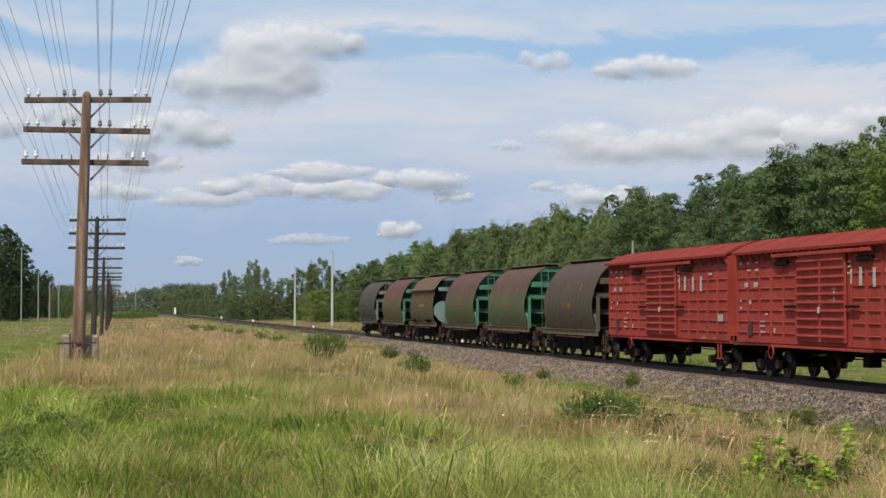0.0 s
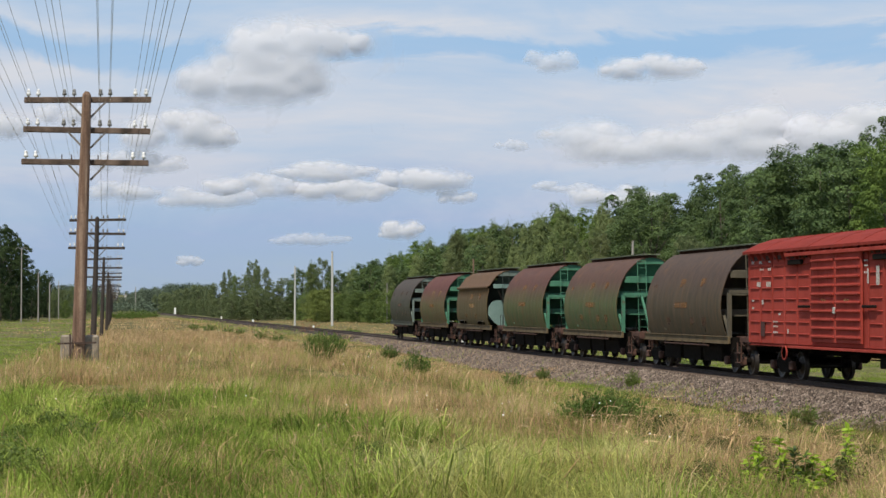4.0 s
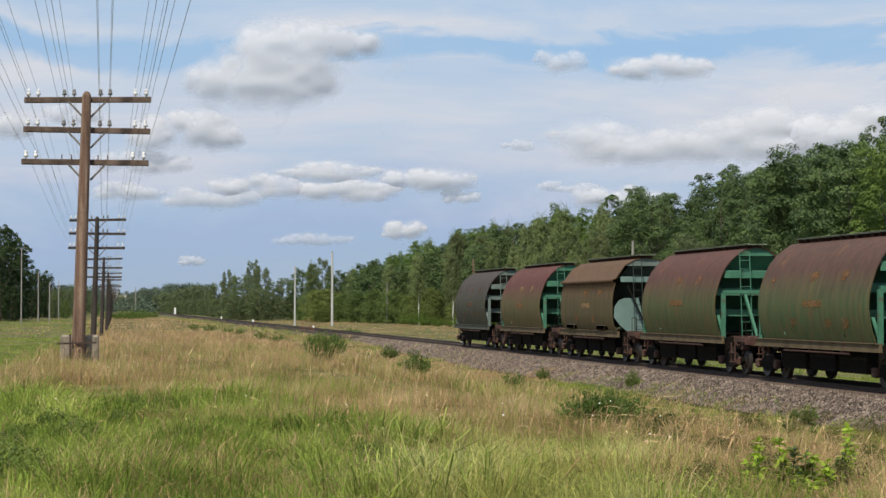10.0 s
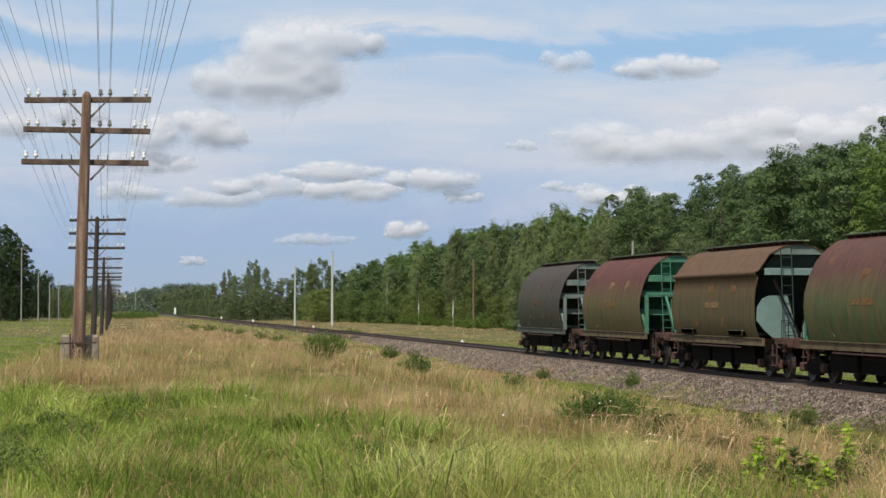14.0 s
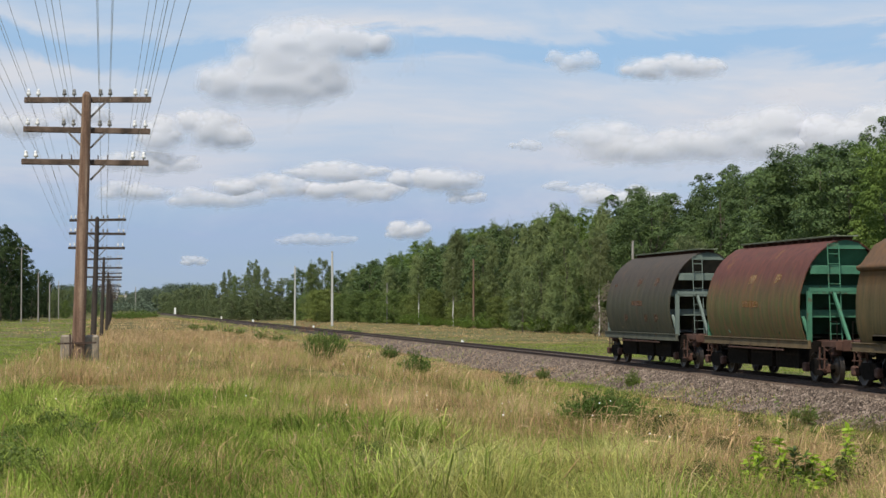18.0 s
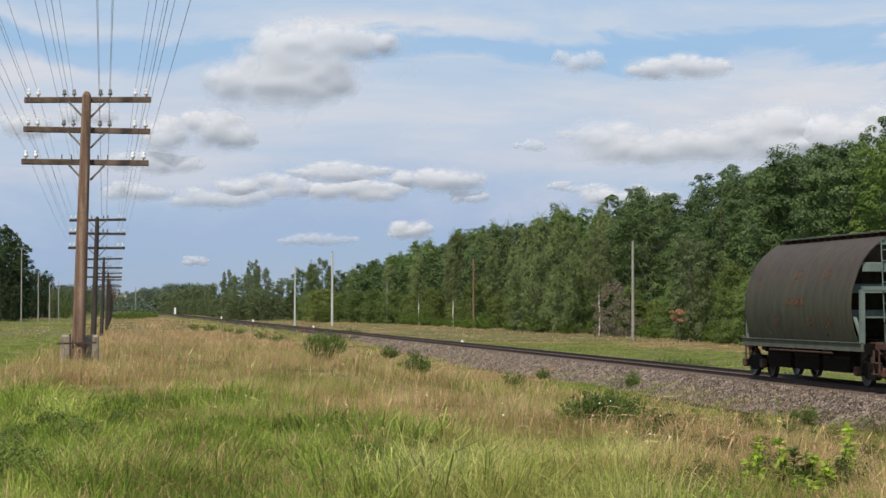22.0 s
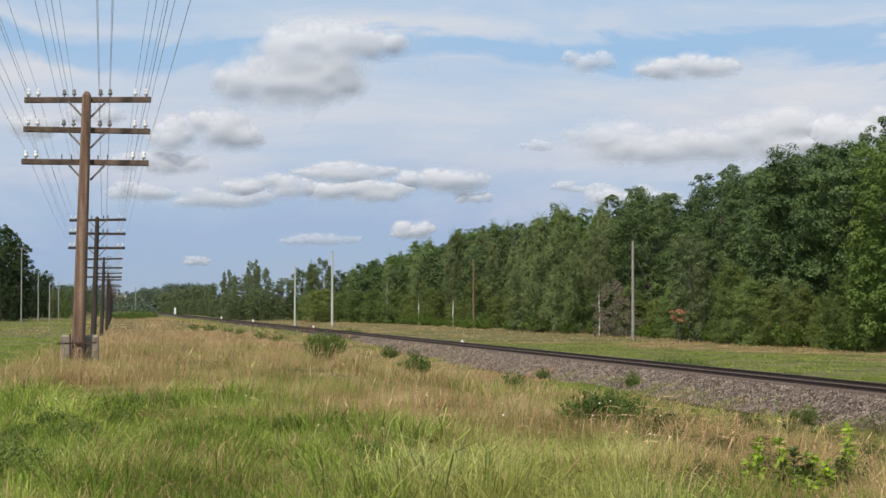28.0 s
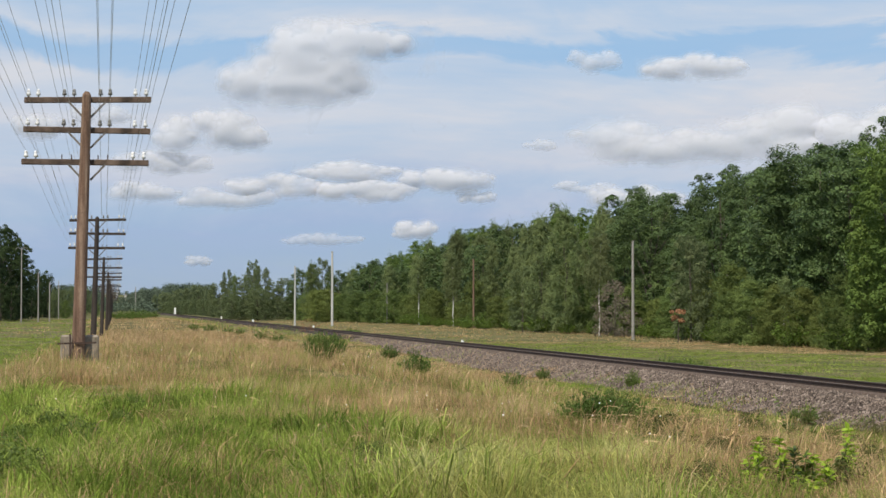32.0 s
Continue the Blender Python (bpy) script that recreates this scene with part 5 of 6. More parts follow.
def far_woods():
    rng = np.random.default_rng(3)
    c, r = [], []
    # left and right edge seen from the stand, distance, height of the crest above the eye line, number
    for left, right, d0, d1, crest, count in ((244, 300, 1500, 1700, 0.0095, 70), (290, 372, 1250, 1500, 0.0115, 90), (96, 175, 1000, 1300, 0.0105, 60), (150, 260, 2100, 2400, 0.0075, 150), (186, 280, 900, 1400, 0.0026, 130), (225, 262, 1900, 2100, 0.006, 60), (185, 262, 1450, 1900, 0.0052, 110)):
        for k in range(count):
            d = d0 + (d1 - d0) * rng.random()
            x, y, z = at_distance(left + (right - left) * rng.random(), d)
            top = EYE_Z + crest * d * (0.75 + 0.4 * rng.random())
            h = max(3.0, top - z)
            for f, q in ((0.3, 0.36), (0.55, 0.34), (0.8, 0.24)):
                c.append((x + rng.normal() * h * 0.12, y, z + h * f))
                r.append(h * q)
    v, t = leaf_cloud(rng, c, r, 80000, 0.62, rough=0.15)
    tagged(new("far_woods", soup("far_woods", v, t, LEAF_FAR)), "woods far along the line, blue-green with painted haze", "woods", kind="stuff")


far_woods()


# ---------------------------------------------------------------- grass
def value_noise(x, y, size, seed):
    """Smooth noise from 0 to 1 over the plan."""
    rng = np.random.default_rng(seed)
    grid = rng.random((256, 256))
    u, v = x / size, y / size
    i, j = np.floor(u).astype(int), np.floor(v).astype(int)
    fu, fv = u - i, v - j
    fu, fv = fu * fu * (3 - 2 * fu), fv * fv * (3 - 2 * fv)
    g = lambda a, b: grid[a % 256, b % 256]
    return (g(i, j) * (1 - fu) + g(i + 1, j) * fu) * (1 - fv) + (g(i, j + 1) * (1 - fu) + g(i + 1, j + 1) * fu) * fv


def dryness(x, y):
    """1 where the grass is straw, 0 where it is green."""
    d = x * AHEAD.x + y * AHEAD.y
    r = x * RIGHT.x + y * RIGHT.y
    n = 0.55 * value_noise(x, y, 5.0, 1) + 0.45 * value_noise(x, y, 1.3, 2)
    u = r / np.maximum(d, 1)
    edge = np.interp(u, [-0.25, -0.08, 0.0, 0.09, 0.2], [30.0, 29.0, 23.5, 16.0, 9.5]) + (value_noise(x, y, 3.0, 5) - 0.5) * 11 + (value_noise(x, y, 0.9, 6) - 0.5) * 5
    dry = 0.05 + step(-6.5, 5.5, d - edge) * 0.78 + (n - 0.5) * (0.55 + 0.3 * step(-6.5, 5.5, d - edge))
    dry = dry - 0.35 * step(12, 18, x) * step(30, 45, d) * step(30, 22, x)
    dry = dry - 1.1 * step(-0.8, -2.0, x) * step(46, 56, d) * (value_noise(x * 3, y, 26.0, 4) < 0.72) - 0.5 * step(28, 31, x) + 0.35 * step(120, 170, y) * step(28, 31, x)
    dry = dry - 0.30 * step(0.0, 0.06, u) * step(20, 26, d) * step(95, 70, d) - 0.15 * step(28, 31, x)
    dry = dry - 0.15 * step(0.165, 0.19, u) * step(26, 21, d)
    dry = dry + 0.75 * step(42, 50, x) * (value_noise(x, y, 14.0, 44) > 0.35)
    dry = dry + 0.28 * step(0.075, 0.14, u) * step(34, 22, d)
    behind = 0.15 + 0.55 * step(150, 195, y) + 0.75 * step(43, 52, x + 14 * (value_noise(x, y, 9.0, 44) - 0.5)) + 0.5 * (n - 0.5)
    dry = np.where(x > 28, behind, dry)
    return np.clip(dry, 0.03, 0.92)


def blades(rng, d0, d1, tufts, each, tall, width, joints, spread, lush=False):
    """Tufts of grass in the wedge between the distances d0 and d1: corners, triangles and whether each is dry."""
    d = np.sqrt(d0 * d0 + (d1 * d1 - d0 * d0) * rng.random(tufts))
    r = (rng.random(tufts) * 2 - 1) * d * 0.25
    x, y = d * AHEAD.x + r * RIGHT.x, d * AHEAD.y + r * RIGHT.y
    edge = 1.75 + 1.0 * value_noise(x, y, 1.1, 12) + 0.3 * rng.random(tufts) + 0.45 * step(75, 50, y) - 0.5 * step(80, 150, y)
    keep = (np.abs(x - TRACK_X) > edge) & (x < 63) & (x > -70)
    x, y = x[keep], y[keep]
    n = len(x)
    if lush:
        wet = (dryness(x, y) < 0.35) & (value_noise(x, y, 2.6, 31) > 0.42)
        if lush == "sedge":
            wet = ((x * RIGHT.x + y * RIGHT.y) / (x * AHEAD.x + y * AHEAD.y) < -0.15 - 0.07 * rng.random(n)) & (y < 25)
        x, y, n = x[wet], y[wet], int(wet.sum())
    hump = value_noise(x, y, 0.85, 7)
    stay = (hump > 0.34) | (rng.random(n) < 0.35) | (np.hypot(x, y) > 34)
    x, y, hump, n = x[stay], y[stay], hump[stay], int(stay.sum())
    far = np.hypot(x, y) > 75
    straw = np.where(far, 0.5 + 0.4 * (rng.random(n) - 0.5), rng.random(n)) < dryness(x, y)
    size = (0.05 + 1.2 * hump ** 1.6 + 0.55 * value_noise(x, y, 2.3, 8)) * (0.65 + 0.7 * rng.random(n))
    if lush == "sedge":
        size = size * 0.25 + 0.70
    size = size * np.where(x > TRACK_X, 0.55, 1.0) * np.where(np.abs(x - TRACK_X) < 4.5, 0.75, 1.0) * (1 - 0.35 * step(-0.8, -2.2, x) * step(45, 55, y))
    fall = rng.normal(size=(n, 2)) * (0.5 if lush == "sedge" else 0.42 if lush else 0.24) + np.array([0.05, 0.02])
    x, y, straw, size = (np.repeat(q, each) for q in (x, y, straw, size))
    fall = np.repeat(fall, each, 0)
    m = len(x)
    off = rng.normal(size=(m, 2)) * spread * (0.5 + size)[:, None]
    dry = np.where(rng.random(m) < np.where(np.hypot(x, y) > 75, 0.04, 0.16), ~straw, straw)
    bx, by = x + off[:, 0], y + off[:, 1]
    near = np.abs(bx - TRACK_X)
    bz = ground_z(bx, by) - 0.02
    bz = np.where(near < 3.6, np.maximum(bz, np.interp(near, [1.75, 3.3, 3.6], [-0.26, -0.88, -0.95])), bz)
    h = tall * size * (0.45 + 0.75 * rng.random(m))
    lean = off / np.maximum(spread, 0.02) * 0.20 + fall + rng.normal(size=(m, 2)) * (0.40 if joints else 0.24)
    a = rng.random(m) * 6.283
    w = width * (0.6 + 0.8 * rng.random(m))
    base = np.stack([bx, by, bz], -1)
    side = np.stack([np.cos(a), np.sin(a), np.zeros(m)], -1) * w[:, None] * 0.5
    tip = base + np.stack([lean[:, 0], lean[:, 1], np.maximum(0.15, 1.0 - 0.40 * (lean ** 2).sum(1))], -1) * h[:, None]
    if joints:
        mid = base + np.stack([lean[:, 0] * 0.28, lean[:, 1] * 0.28, np.full(m, 0.6)], -1) * h[:, None]
        v = np.stack([base - side, base + side, mid + side * 0.75, mid - side * 0.75, tip], 1)
        tri = np.array([[0, 1, 2], [0, 2, 3], [3, 2, 4]])
    else:
        v = np.stack([base - side, base + side, tip], 1)
        tri = np.array([[0, 1, 2]])
    d, r = bx * AHEAD.x + by * AHEAD.y, bx * RIGHT.x + by * RIGHT.y
    u = r / d
    pale = step(-0.05, 0.03, u) * step(24, 17, d) * step(0.135, 0.075, u) * (0.4 + 0.9 * value_noise(bx, by, 1.6, 41))
    if lush:
        dry = dry & (rng.random(m) < 0.12)
    sort = np.where(rng.random(m) < pale, 2, dry.astype(int))
    return v, tri, sort


def seed_stalks(rng, count, d0, d1):
    """Upright straw stalks with a spindle-shaped seed head."""
    d = np.sqrt(d0 * d0 + (d1 * d1 - d0 * d0) * rng.random(count))
    r = (rng.random(count) * 2 - 1) * d * 0.24
    x, y = d * AHEAD.x + r * RIGHT.x, d * AHEAD.y + r * RIGHT.y
    keep = (x < TRACK_X - 4) & (rng.random(count) < 0.10 + 0.9 * dryness(x, y) * value_noise(x, y, 3.0, 15))
    x, y = x[keep], y[keep]
    n = len(x)
    z = ground_z(x, y)
    h = (0.34 + 0.28 * rng.random(n)) * (0.75 + 0.3 * value_noise(x, y, 4.0, 16))
    lean = rng.normal(size=(n, 2)) * 0.16 + np.array([0.14, 0.0])
    a = rng.random(n) * 6.283
    side = np.stack([np.cos(a), np.sin(a), np.zeros(n)], -1)
    base = np.stack([x, y, z], -1)
    def along(f):
        return base + np.stack([lean[:, 0] * f * f, lean[:, 1] * f * f, f * (1 - 0.12 * f) * np.ones(n)], -1) * h[:, None]
    s, head = side * 0.0022, side * (0.0035 + 0.004 * rng.random(n))[:, None]
    v = np.stack([base - s, base + s, along(0.72) + s, along(0.72) - s, along(0.86) + head, along(0.86) - head, along(1.0)], 1)
    tri = np.array([[0, 1, 2], [0, 2, 3], [3, 2, 4], [3, 4, 5], [5, 4, 6]])
    return v, tri


def arching_heads(rng, count):
    """Tall pale grass stalks that bow over under a long heavy head."""
    d = 15 + 22 * rng.random(count) ** 1.3
    r = d * rng.uniform(-0.20, 0.20, count)
    x, y = d * AHEAD.x + r * RIGHT.x, d * AHEAD.y + r * RIGHT.y
    keep = rng.random(count) < np.clip(0.25 + 6 * (r / d), 0.12, 1.0)
    x, y = x[keep], y[keep]
    n = len(x)
    h = 0.42 + 0.28 * rng.random(n)
    a = rng.random(n) * 6.283
    bow = (0.25 + 0.55 * rng.random(n)) * h
    base = np.stack([x, y, ground_z(x, y)], -1)
    turn = np.stack([np.cos(a), np.sin(a)], -1)
    side = np.stack([-np.sin(a + 0.6), np.cos(a + 0.6), np.full(n, 0.3)], -1)
    rows = []
    for f, w in ((0.0, 0.002), (0.45, 0.002), (0.70, 0.002), (0.80, 0.007), (0.92, 0.008), (1.0, 0.001)):
        rise = h * (f - 0.42 * f ** 4)
        p = base + np.concatenate([turn * (bow * f ** 2.6)[:, None], rise[:, None]], 1)
        rows += [p - side * w, p + side * w]
    v = np.stack(rows, 1)
    tri = np.array([q for k in range(0, 10, 2) for q in ((k, k + 1, k + 3), (k, k + 3, k + 2))])
    return v, tri


def make_grass():
    bands = [(12.5, 24, 1500, 50, 0.42, 0.012, True, 0.10, "sedge"), (12.5, 30, 2300, 44, 0.38, 0.0115, True, 0.08, True), (12, 20, 7000, 26, 0.30, 0.0055, True, 0.06), (20, 32, 13000, 22, 0.25, 0.0075, False, 0.07), (32, 55, 17500, 17, 0.25, 0.010, False, 0.10), (55, 95, 14000, 16, 0.30, 0.020, False, 0.16),
             (95, 190, 24000, 12, 0.30, 0.026, False, 0.40), (190, 480, 9000, 14, 0.38, 0.08, False, 0.9)]
    for which, name, mat, label in ((0, "green_grass", GREEN, "fresh green meadow grass blades"), (1, "dry_grass", STRAW, "dry straw-coloured meadow grass"),
                                   (2, "pale_grass", PALE, "pale yellow-green bent grass")):
        vs, ts, n = [], [], 0
        rng = np.random.default_rng(21)
        sets = [blades(rng, *band) for band in bands]
        if which == 1:
            for count, d0, d1 in ((2200, 14, 30), (13000, 30, 75)):
                v, tri = seed_stalks(rng, count, d0, d1)
                sets.append((v, tri, np.ones(len(v), int)))
            v, tri = arching_heads(rng, 520)
            sets.append((v, tri, np.ones(len(v), int)))
        for v, tri, dry in sets:
            v = v[dry == which]
            k = v.shape[1]
            ts.append((tri[None] + (n + k * np.arange(len(v)))[:, None, None]).reshape(-1, 3))
            vs.append(v.reshape(-1, 3))
            n += len(v) * k
        tagged(new(name, soup(name, np.concatenate(vs), np.concatenate(ts), mat)), label, "grass", kind="stuff")


make_grass()

# ---------------------------------------------------------------- clouds


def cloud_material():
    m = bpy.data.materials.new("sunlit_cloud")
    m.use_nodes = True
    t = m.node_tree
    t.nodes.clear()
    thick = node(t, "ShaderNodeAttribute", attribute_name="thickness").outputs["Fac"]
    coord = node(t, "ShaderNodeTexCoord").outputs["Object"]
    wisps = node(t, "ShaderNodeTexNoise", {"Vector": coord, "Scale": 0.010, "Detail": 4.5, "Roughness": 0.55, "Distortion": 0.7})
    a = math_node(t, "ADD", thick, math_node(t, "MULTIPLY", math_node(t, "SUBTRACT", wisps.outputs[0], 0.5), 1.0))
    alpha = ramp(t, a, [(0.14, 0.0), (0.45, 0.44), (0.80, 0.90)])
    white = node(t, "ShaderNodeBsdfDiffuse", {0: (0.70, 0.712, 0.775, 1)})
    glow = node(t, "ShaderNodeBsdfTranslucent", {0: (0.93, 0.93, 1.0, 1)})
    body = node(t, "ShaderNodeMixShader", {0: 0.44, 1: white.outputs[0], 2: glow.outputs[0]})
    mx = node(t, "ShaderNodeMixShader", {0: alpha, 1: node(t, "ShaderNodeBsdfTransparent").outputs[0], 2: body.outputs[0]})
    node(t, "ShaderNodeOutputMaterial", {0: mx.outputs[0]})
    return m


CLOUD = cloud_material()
CLOUDS = []
CLOUD_FAR = 3000.0


def cumulus(cx, cy, w, h, seed, dense=1.0, lumps=None):
    """A heaped cloud with a flatter base: a bulging shell of puffs, far off. cx, cy, w, h: degrees right of the lens, above the horizon, wide, high."""
    rng = np.random.default_rng(seed)
    nx, ny = (110, 70) if w > 2.6 and dense > 0.5 else (64, 40)
    U, V = np.meshgrid(np.linspace(-1, 1, nx), np.linspace(-1, 1, ny))
    if lumps is None:
        lumps = []
        for k in range(9):
            u = rng.uniform(-0.58, 0.58)
            lumps.append((u, -0.30 + (1 - abs(u) ** 1.5) * rng.uniform(0, 0.5), rng.uniform(0.20, 0.34)))
    # smaller puffs crowd the upper rim of the large ones
    puffs = list(lumps)
    for u, v, r in lumps:
        for k in range(4):
            a = rng.uniform(-0.3, math.pi + 0.3)
            puffs.append((u + math.cos(a) * r * 0.8, v + math.sin(a) * r * 0.8, r * rng.uniform(0.34, 0.55)))
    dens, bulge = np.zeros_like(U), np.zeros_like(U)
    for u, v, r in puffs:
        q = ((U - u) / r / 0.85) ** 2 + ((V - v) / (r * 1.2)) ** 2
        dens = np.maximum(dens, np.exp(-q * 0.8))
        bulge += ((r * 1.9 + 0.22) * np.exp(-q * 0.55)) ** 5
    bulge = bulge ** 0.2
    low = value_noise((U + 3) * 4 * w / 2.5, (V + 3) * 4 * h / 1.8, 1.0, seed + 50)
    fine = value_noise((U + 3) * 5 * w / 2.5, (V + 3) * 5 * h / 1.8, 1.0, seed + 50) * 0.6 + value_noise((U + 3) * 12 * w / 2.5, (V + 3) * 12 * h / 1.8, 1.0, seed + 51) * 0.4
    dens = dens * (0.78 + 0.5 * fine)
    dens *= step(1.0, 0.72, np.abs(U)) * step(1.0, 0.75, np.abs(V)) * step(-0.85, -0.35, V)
    for _ in range(4 if nx > 100 else 2):
        bulge = (bulge + np.roll(bulge, 1, 0) + np.roll(bulge, -1, 0) + np.roll(bulge, 1, 1) + np.roll(bulge, -1, 1)) / 5
    W, H = CLOUD_FAR * math.tan(radians(w)) / 2 * 1.35, CLOUD_FAR * math.tan(radians(h)) / 2 * 1.35
    depth = (0.25 if dense > 0.5 else 0.10) * min(W, H * 1.6) * bulge * (0.95 + 0.10 * low)
    v = np.stack([U * W, -depth, V * H], -1).reshape(-1, 3)
    i, j = np.meshgrid(np.arange(nx - 1), np.arange(ny - 1))
    a = (j * nx + i).ravel()
    tris = np.concatenate([np.stack([a, a + 1, a + nx + 1], -1), np.stack([a, a + nx + 1, a + nx], -1)])
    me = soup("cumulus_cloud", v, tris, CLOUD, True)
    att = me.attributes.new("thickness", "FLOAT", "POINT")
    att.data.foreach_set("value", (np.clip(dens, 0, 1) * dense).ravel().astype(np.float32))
    ob = new("cumulus_cloud", me)
    tagged(ob, "white fair-weather cloud with grey base drifting slowly", "cloud", "drifting clouds")
    CLOUDS.append((ob, cx, cy))


HEAP = ((-0.62, -0.22, 0.24), (-0.20, 0.12, 0.34), (-0.12, 0.38, 0.28), (0.08, 0.32, 0.28), (-0.28, -0.25, 0.30), (0.0, -0.25, 0.30), (0.14, 0.02, 0.28), (0.40, 0.36, 0.20), (0.60, 0.38, 0.13), (0.22, 0.36, 0.24))
RIDGE = ((-0.58, 0.05, 0.26), (-0.45, -0.20, 0.28), (-0.25, -0.28, 0.24), (-0.02, -0.12, 0.26), (0.18, -0.18, 0.27), (0.36, 0.05, 0.27), (0.52, 0.22, 0.26), (0.50, -0.22, 0.26))
# degrees right of the lens, above the horizon, width, height, thickness
for k, (cx, cy, w, h, dense) in enumerate((
        (-4.85, 6.85, 5.0, 2.5, 1.0), (2.9, 7.15, 1.3, 0.75, 0.6), (5.85, 6.9, 2.2, 0.85, 0.85), (6.5, 4.85, 5.2, 1.6, 0.80), (4.3, 4.75, 1.2, 0.5, 0.5), (9.9, 4.6, 1.6, 0.6, 0.5),
        (12.2, 5.1, 4.2, 1.5, 0.9), (-7.7, 5.1, 2.3, 1.3, 0.9), (-3.5, 3.95, 2.8, 0.65, 0.85), (-3.0, 3.4, 2.2, 0.75, 0.9), (-0.65, 3.75, 2.1, 0.85, 0.9), (-5.6, 3.55, 2.2, 0.8, 0.8),
        (-6.8, 3.2, 2.0, 0.7, 0.7), (-1.2, 2.25, 1.1, 0.6, 0.95), (-4.0, 2.0, 1.9, 0.5, 0.55), (-7.45, 1.35, 0.9, 0.35, 0.7), (0.3, 3.25, 0.9, 0.5, 0.7), (5.1, 3.2, 2.1, 0.8, 0.8),
        (1.75, 4.7, 0.9, 0.4, 0.55), (3.3, 3.5, 1.4, 0.4, 0.6), (-12.7, 5.2, 1.2, 0.9, 0.8), (-8.9, 4.2, 2.0, 0.8, 0.7), (-9.3, 3.4, 1.6, 0.7, 0.7), (-11.0, 5.6, 1.3, 0.8, 0.6))):
    cumulus(cx, cy, w * (1.05 if k == 0 else 1.3), h * (1.12 if k == 0 else 1.3), 100 + k, dense, HEAP if k == 0 else RIDGE if k == 3 else None)


# ---------------------------------------------------------------- small things
BLOCK = material("lichen_stained_concrete", [(0.15, 0.128, 0.10), (0.26, 0.225, 0.18), (0.33, 0.285, 0.235)], 4.0, 0.95, bump=0.4, spots=((0.10, 0.095, 0.05), 0.58, 6.0))


def pole_footing():
    f = thing("pole_footing", "grey weathered concrete footing strapped to the pole", "footing", "", (POLE_X - 0.13, POLE_Y + 0.02, 1.15))
    for x in (-0.22, 0.24):
        part("block", Build().box((x, 0.26, 0.22), (0.30, 0.22, 0.95), 0.03), BLOCK, f)
    part("strap", Build().beam((-0.42, -0.17, 0.53), (0.34, -0.17, 0.55), 0.02, 0.035), IRON, f, "rusty iron strap")
    part("bolt", Build().beam((-0.17, -0.16, -0.1), (-0.17, -0.16, 0.72), 0.035, 0.035), IRON, f, "rusty iron bar")


pole_footing()


def marker_post(x, y, h, w):
    m = thing("marker_post", "small white-painted marker post beside the track", "marker post", "marker posts of the track", (x, y, -0.85))
    part("post", Build().box((0, 0, h / 2 + 0.3), (w, w * 0.8, h + 0.6), 0.03), WHITE, m)
    part("top", Build().box((0, 0, h + 0.62), (w * 0.8, w * 0.6, 0.04), 0.01), WHITE, m)


for px, h, w in ((818, 0.12, 0.20), (555, 0.3, 0.24), (448, 0.4, 0.3), (392, 0.5, 0.35)):
    d = 3500 * 26.8 / (AHEAD.y * (px - 184))
    x, y, z = at_distance(px, d)
    marker_post(x, y, h, w)
x, y, z = at_distance(310, 765)
marker_post(x, y, 2.4, 0.7)

LEAF_DEAD = material("rust_brown_dead_leaves", [(0.24, 0.12, 0.06), (0.34, 0.18, 0.09)], 2.0, 0.8, bump=0, vary=0.3)
TWIGS = material("bare_grey_brown_twigs", [(0.125, 0.105, 0.078), (0.185, 0.155, 0.118)], 2.0, 0.9, bump=0, vary=0.3)
LEAF_WEED = material("dark_weed_leaves", [(0.065, 0.098, 0.018), (0.12, 0.17, 0.03), (0.20, 0.25, 0.05)], 3.0, 0.6, bump=0, vary=0.3, translucent=0.3)
LEAF_OLIVE = material("olive_weed_leaves", [(0.075, 0.084, 0.028), (0.13, 0.128, 0.045), (0.20, 0.172, 0.07)], 3.0, 0.7, bump=0, vary=0.35, translucent=0.3, spec=0.1)
LEAF_BRIGHT = material("bright_young_leaves", [(0.32, 0.45, 0.04), (0.44, 0.58, 0.07)], 4.0, 0.5, bump=0, vary=-0.2, translucent=0.45)


def dead_plants():
    rng = np.random.default_rng(17)
    x, y, z = at_distance(1200, 184)
    d = tree("dead_sapling", "dead sapling with a tuft of rust-brown leaves", rng, 3.4, 0.75, LEAF_DEAD, BARK, 420, 0.13, 0.62, 9, 0.06, 0.3)
    d.location = (x, y, z)
    x, y, z = at_distance(546, 205)
    w = tree("withered_weed", "rust-brown withered weed stalks beside the track", rng, 1.6, 0.9, LEAF_DEAD, BARK, 420, 0.05, 0.25, 12, 0.02, 0.3, droop=0.4)
    w.location = (x, y, z)
    x, y, z = at_distance(1088, 224)
    b = tree("bare_thicket", "leafless grey-brown thicket before the wood", rng, 6.4, 2.6, TWIGS, BARK, 5200, 0.085, 0.05, 24, 0.06, 0.3, droop=0.5)
    b.location = (x, y, z)


dead_plants()


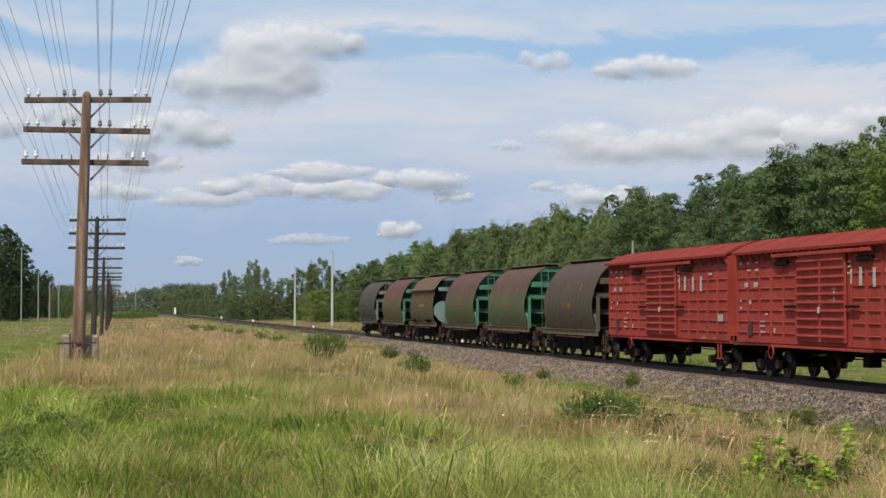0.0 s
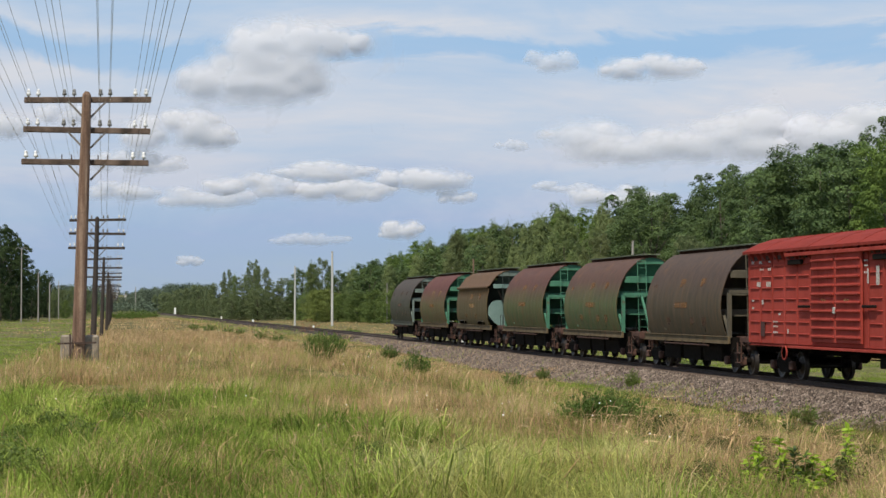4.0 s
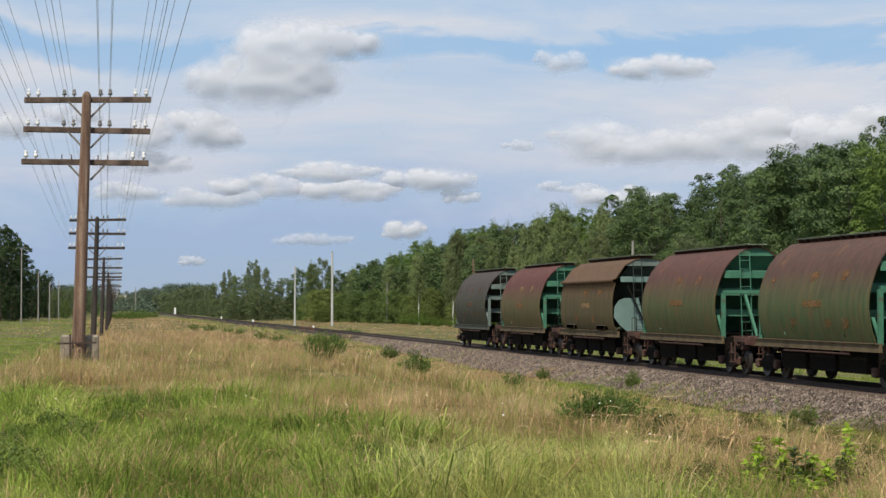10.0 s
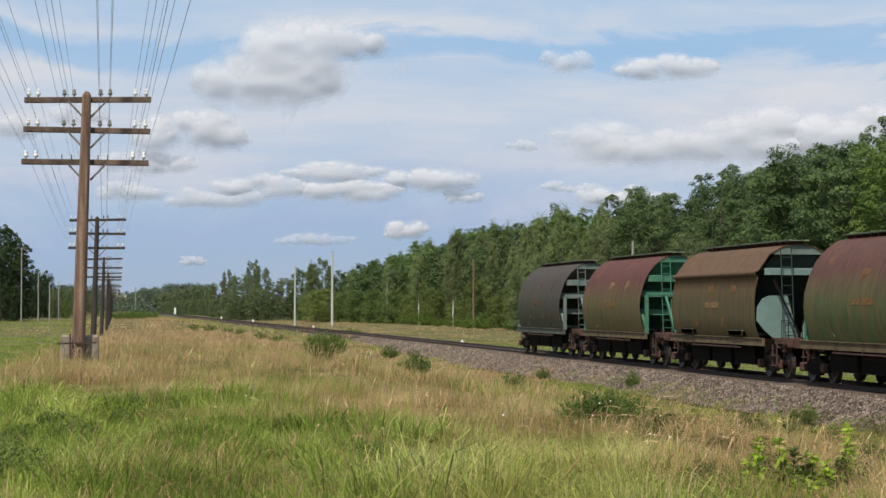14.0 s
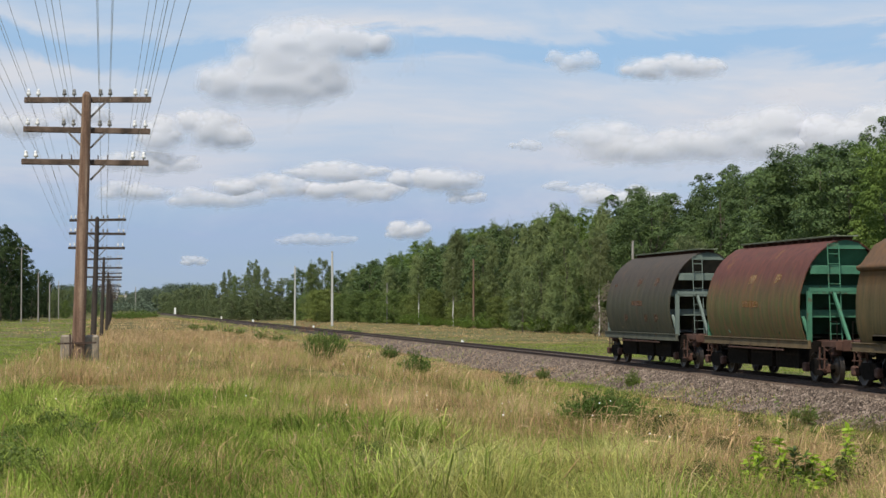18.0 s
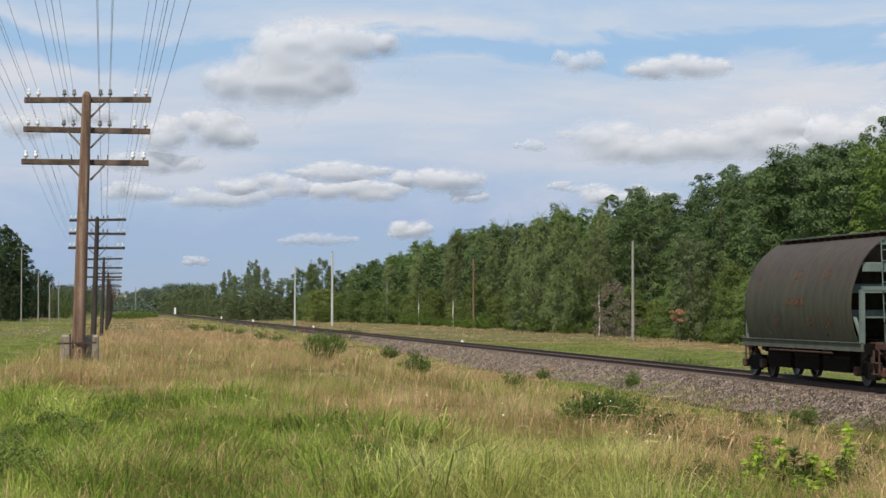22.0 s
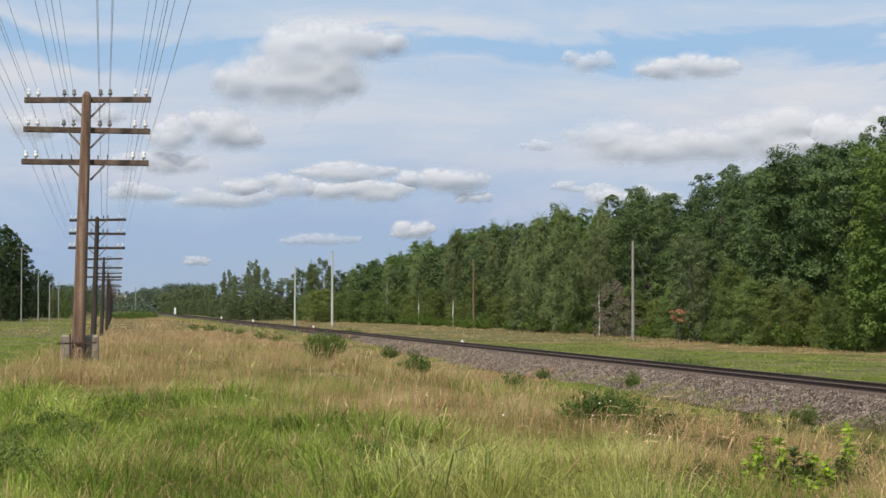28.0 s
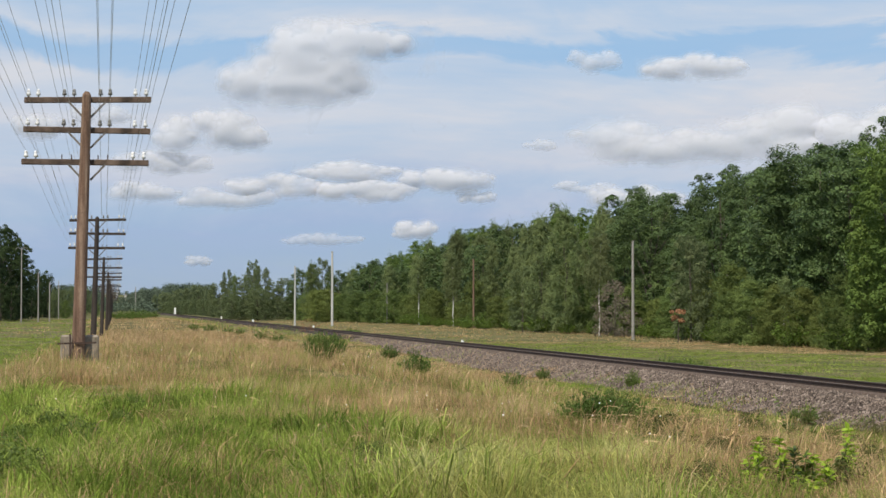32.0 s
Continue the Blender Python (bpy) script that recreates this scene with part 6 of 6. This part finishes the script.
def weeds():
    rng = np.random.default_rng(23)
    kinds = [tree("weed_clump", "dark green broad-leaved weeds in the meadow grass", rng, 0.36, 0.34, LEAF_WEED, STEM, 2200, 0.018, 0.03, 22, 0.005, 0.3, group="weeds in the meadow") for _ in range(2)]
    spots = ((40, 790, 1.0), (95, 775, 1.3), (140, 790, 1.1), (70, 830, 0.9), (15, 868, 1.4), (40, 880, 1.4), (70, 860, 1.2), (10, 835, 1.3), (30, 815, 1.2), (120, 800, 1.1), (210, 760, 0.9), (180, 745, 0.9), (60, 760, 1.0), (230, 735, 0.8), (245, 728, 0.7), (440, 870, 0.7), (520, 868, 0.8), (650, 815, 0.7), (670, 808, 0.6), (370, 800, 0.6), (1180, 800, 0.7), (1130, 800, 0.8), (905, 700, 0.9))
    dull = [tree("weed_clump", "dull olive-brown weeds among dry grass", rng, 0.5, 0.34, LEAF_OLIVE, STEM, 2200, 0.013, 0.03, 22, 0.005, 0.3, group="weeds in the meadow", droop=0.3) for _ in range(2)]
    for k in range(46):
        x, y, z, d = on_ground(rng.uniform(1150, 1580), rng.uniform(770, 905) if k < 20 else rng.uniform(725, 790))
        m = scaled(x, y, z, 0.45 + 0.4 * rng.random(), rng.random() * 360)
        if k < 2:
            dull[k].matrix_basis = m
        else:
            copy_thing(dull[k % 2], m).matrix_basis = m
    for k, (px, py, f) in enumerate(spots):
        x, y, z, d = on_ground(px, py)
        m = scaled(x, y, z, 0.65 * f * (0.9 + 0.25 * rng.random()), rng.random() * 360)
        if k < 2:
            kinds[k].matrix_basis = m
        else:
            copy_thing(kinds[k % 2], m).matrix_basis = m


weeds()


def saplings():
    """Bright leafy shoots low in the foreground."""
    rng = np.random.default_rng(29)
    leaf = bpy.data.meshes.new("leaf")
    pts = [(0, 0, 0), (0.028, 0.035, 0.006), (0.030, 0.07, 0.0), (0, 0.115, -0.015), (-0.030, 0.07, 0.0), (-0.028, 0.035, 0.006), (0, 0.055, -0.006)]
    leaf.from_pydata(pts, [], [(0, 1, 6), (1, 2, 6), (2, 3, 6), (3, 4, 6), (4, 5, 6), (5, 0, 6)])
    dark = leaf.copy()
    leaf.materials.append(LEAF_BRIGHT)
    dark.materials.append(LEAF_WEED)
    for px, py, top, count in ((1345, 900, 778, 26), (1395, 905, 772, 24), (1445, 890, 800, 22), (1490, 880, 758, 28), (1415, 880, 835, 16), (1365, 905, 850, 14), (1325, 900, 812, 16), (1470, 890, 815, 20), (1505, 870, 790, 16), (1430, 905, 852, 18), (1405, 900, 790, -24), (1425, 890, 805, -22), (1380, 905, 815, -20), (1475, 885, 800, -18), (1402, 800, 705, -16), (1432, 805, 722, -16)):
        blade, count = (leaf, count) if count > 0 else (dark, -count)
        x, y, z, d = on_ground(px, py)
        h = EYE_Z + (544 - top) * d / 3500 - z
        s = thing("sapling", "young shoot with bright yellow-green leaves" if blade == leaf else "leafy dark green weed stalk in the grass", "sapling", "leafy shoots in the grass", (x, y, z))
        lean = Vector((rng.normal() * 0.10, rng.normal() * 0.10, 1.0))
        path = [lean * (h * i / 4) + Vector((0.02 * math.sin(2 * i), 0, 0)) for i in range(5)]
        part("stem", Build().tube(path, [0.008, 0.007, 0.006, 0.004, 0.002], 6), STEM, s)
        count = int(count * 2.4)
        for k in range(count):
            f = 0.25 + 0.75 * (k + 0.5) / count
            ob = part("leaf", blade, None, s, at=lean * (h * f))
            big = 0.60 - 0.20 * f + 0.2 * rng.random()
            ob.rotation_euler = (rng.normal() * 0.35 + 0.15, rng.normal() * 0.35, k * 2.4 + rng.normal() * 0.3)
            ob.scale = (big, big * 1.15, big)


saplings()


def flowers():
    rng = np.random.default_rng(31)
    vs, ts, n = [], [], 0
    for k in range(80):
        px, py = (rng.uniform(860, 1350), rng.uniform(650, 830)) if k < 50 else (rng.uniform(100, 860), rng.uniform(640, 780))
        x, y, z, d = on_ground(px, py)
        if x > TRACK_X - 3.6:
            continue
        r = 0.005 + 0.005 * rng.random()
        c = np.array([x, y, z + 0.25 + 0.2 * rng.random()])
        ring = [c + np.array([r * math.cos(a), r * math.sin(a) - 0.3 * r, 0.5 * r * math.sin(a)]) for a in np.arange(6) * math.pi / 3]
        vs += [c] + ring
        ts += [(n, n + 1 + i, n + 1 + (i + 1) % 6) for i in range(6)]
        n += 7
    tagged(new("wild_flowers", soup("wild_flowers", np.array(vs), np.array(ts), WHITE)), "scattered small white wild flowers in the grass", "flowers", kind="stuff")


flowers()


def far_house():
    x, y, z = at_distance(222, 1700)
    h = thing("far_house", "small white house on the far hillside", "house", "", (x, y, z))
    top = EYE_Z + (544 - 523) * 1700 / 3500 - z
    part("wall", Build().box((0, 0, top / 2), (1.8, 4, top), 0.05), PALEPOLE, h)
    part("roof", Build().add([(-2, -2.3, top), (2, -2.3, top), (2, 2.3, top), (-2, 2.3, top), (0, -2.3, top + 1.3), (0, 2.3, top + 1.3)], [(0, 1, 4), (2, 3, 5), (1, 2, 5, 4), (3, 0, 4, 5), (3, 2, 1, 0)]), CONCRETE, h)
    x, y, z = at_distance(240, 1150)
    mast(x, y, z, 14.0, 0.3, CONCRETE, "far_mast", "grey mast on the far hillside", "mast")


far_house()


FEATHER = material("blue_black_feathers", [(0.012, 0.013, 0.018), (0.03, 0.032, 0.042)], 20.0, 0.5, bump=0.1)


def make_swallow():
    """A swallow that crosses the sky at the start; its body points along y."""
    b = thing("swallow", "small dark swallow in swift gliding flight", "bird")
    part("body", Build().lathe((0, 0, 0), [(0.004, -0.07), (0.016, -0.045), (0.021, 0.0), (0.018, 0.04), (0.016, 0.06), (0.004, 0.085)], 10, "y"), FEATHER, b, smooth=True)
    for s in (-1, 1):
        edge = [(0.01, 0.03), (0.07, 0.055), (0.13, 0.025), (0.185, -0.05), (0.10, -0.015), (0.01, -0.025)]
        pts = [(s * x, y, 0.10 * x + d) for d in (-0.003, 0.003) for x, y in edge]
        part("wing", Build().add(pts, [tuple(range(6)), tuple(range(11, 5, -1))] + [(i, (i + 1) % 6, 6 + (i + 1) % 6, 6 + i) for i in range(6)]), FEATHER, b)
        part("tail_feather", Build().beam((s * 0.006, -0.06, 0), (s * 0.035, -0.14, 0), 0.012, 0.004), FEATHER, b)
    return b


SWALLOW = make_swallow()


def motions():
    # the train rolls towards the camera's side at a steady speed
    stops = [i * 2.0 for i in range(17)]
    for wagon, y0 in TRAIN:
        walk(wagon, [(t, pose(TRACK_X, y0 - SPEED * t, 0)) for t in stops])
    turns = [4 * k / FPS for k in range(241)]
    for w in ROLLING:
        y = w.location.y
        walk(w, [(t, pose(0, y, 0.475, math.degrees(SPEED * t / 0.475))) for t in turns])
    # the clouds drift to the right, the higher ones seemingly faster
    for k, (ob, cx, cy) in enumerate(CLOUDS):
        far = CLOUD_FAR + k
        rows = []
        for t in (0, 8, 16, 24, 32):
            a = radians(cx + TURN + 0.2 * cy * t / 32)
            e = radians(cy)
            rows.append((t, pose(far * math.sin(a), far * math.cos(a), EYE_Z + far * math.tan(e), 0, 0, -math.degrees(a))))
        walk(ob, rows)
    # the swallow dives past the pole and away behind the wood
    way = []
    for t, px, py, d in ((0, 294, 149, 100), (0.2, 330, 195, 102), (0.4, 359, 240, 105), (0.7, 426, 355, 112), (1.0, 513, 433, 122), (1.6, 800, 480, 170), (2.4, 1400, 500, 260), (32, 2600, 300, 700)):
        p = AHEAD * d + RIGHT * ((px - 784) / 3500 * d)
        way.append((t, Vector((p.x, p.y, EYE_Z + (544 - py) * d / 3500))))
    rows = []
    for k, (t, p) in enumerate(way):
        go = way[min(k + 1, len(way) - 1)][1] - way[max(k - 1, 0)][1]
        rows.append((t, Matrix.Translation(p) @ go.to_track_quat("Y", "Z").to_matrix().to_4x4() @ pose(0, 0, 0, 0, 50, 0)))
    walk(SWALLOW, rows)


motions()
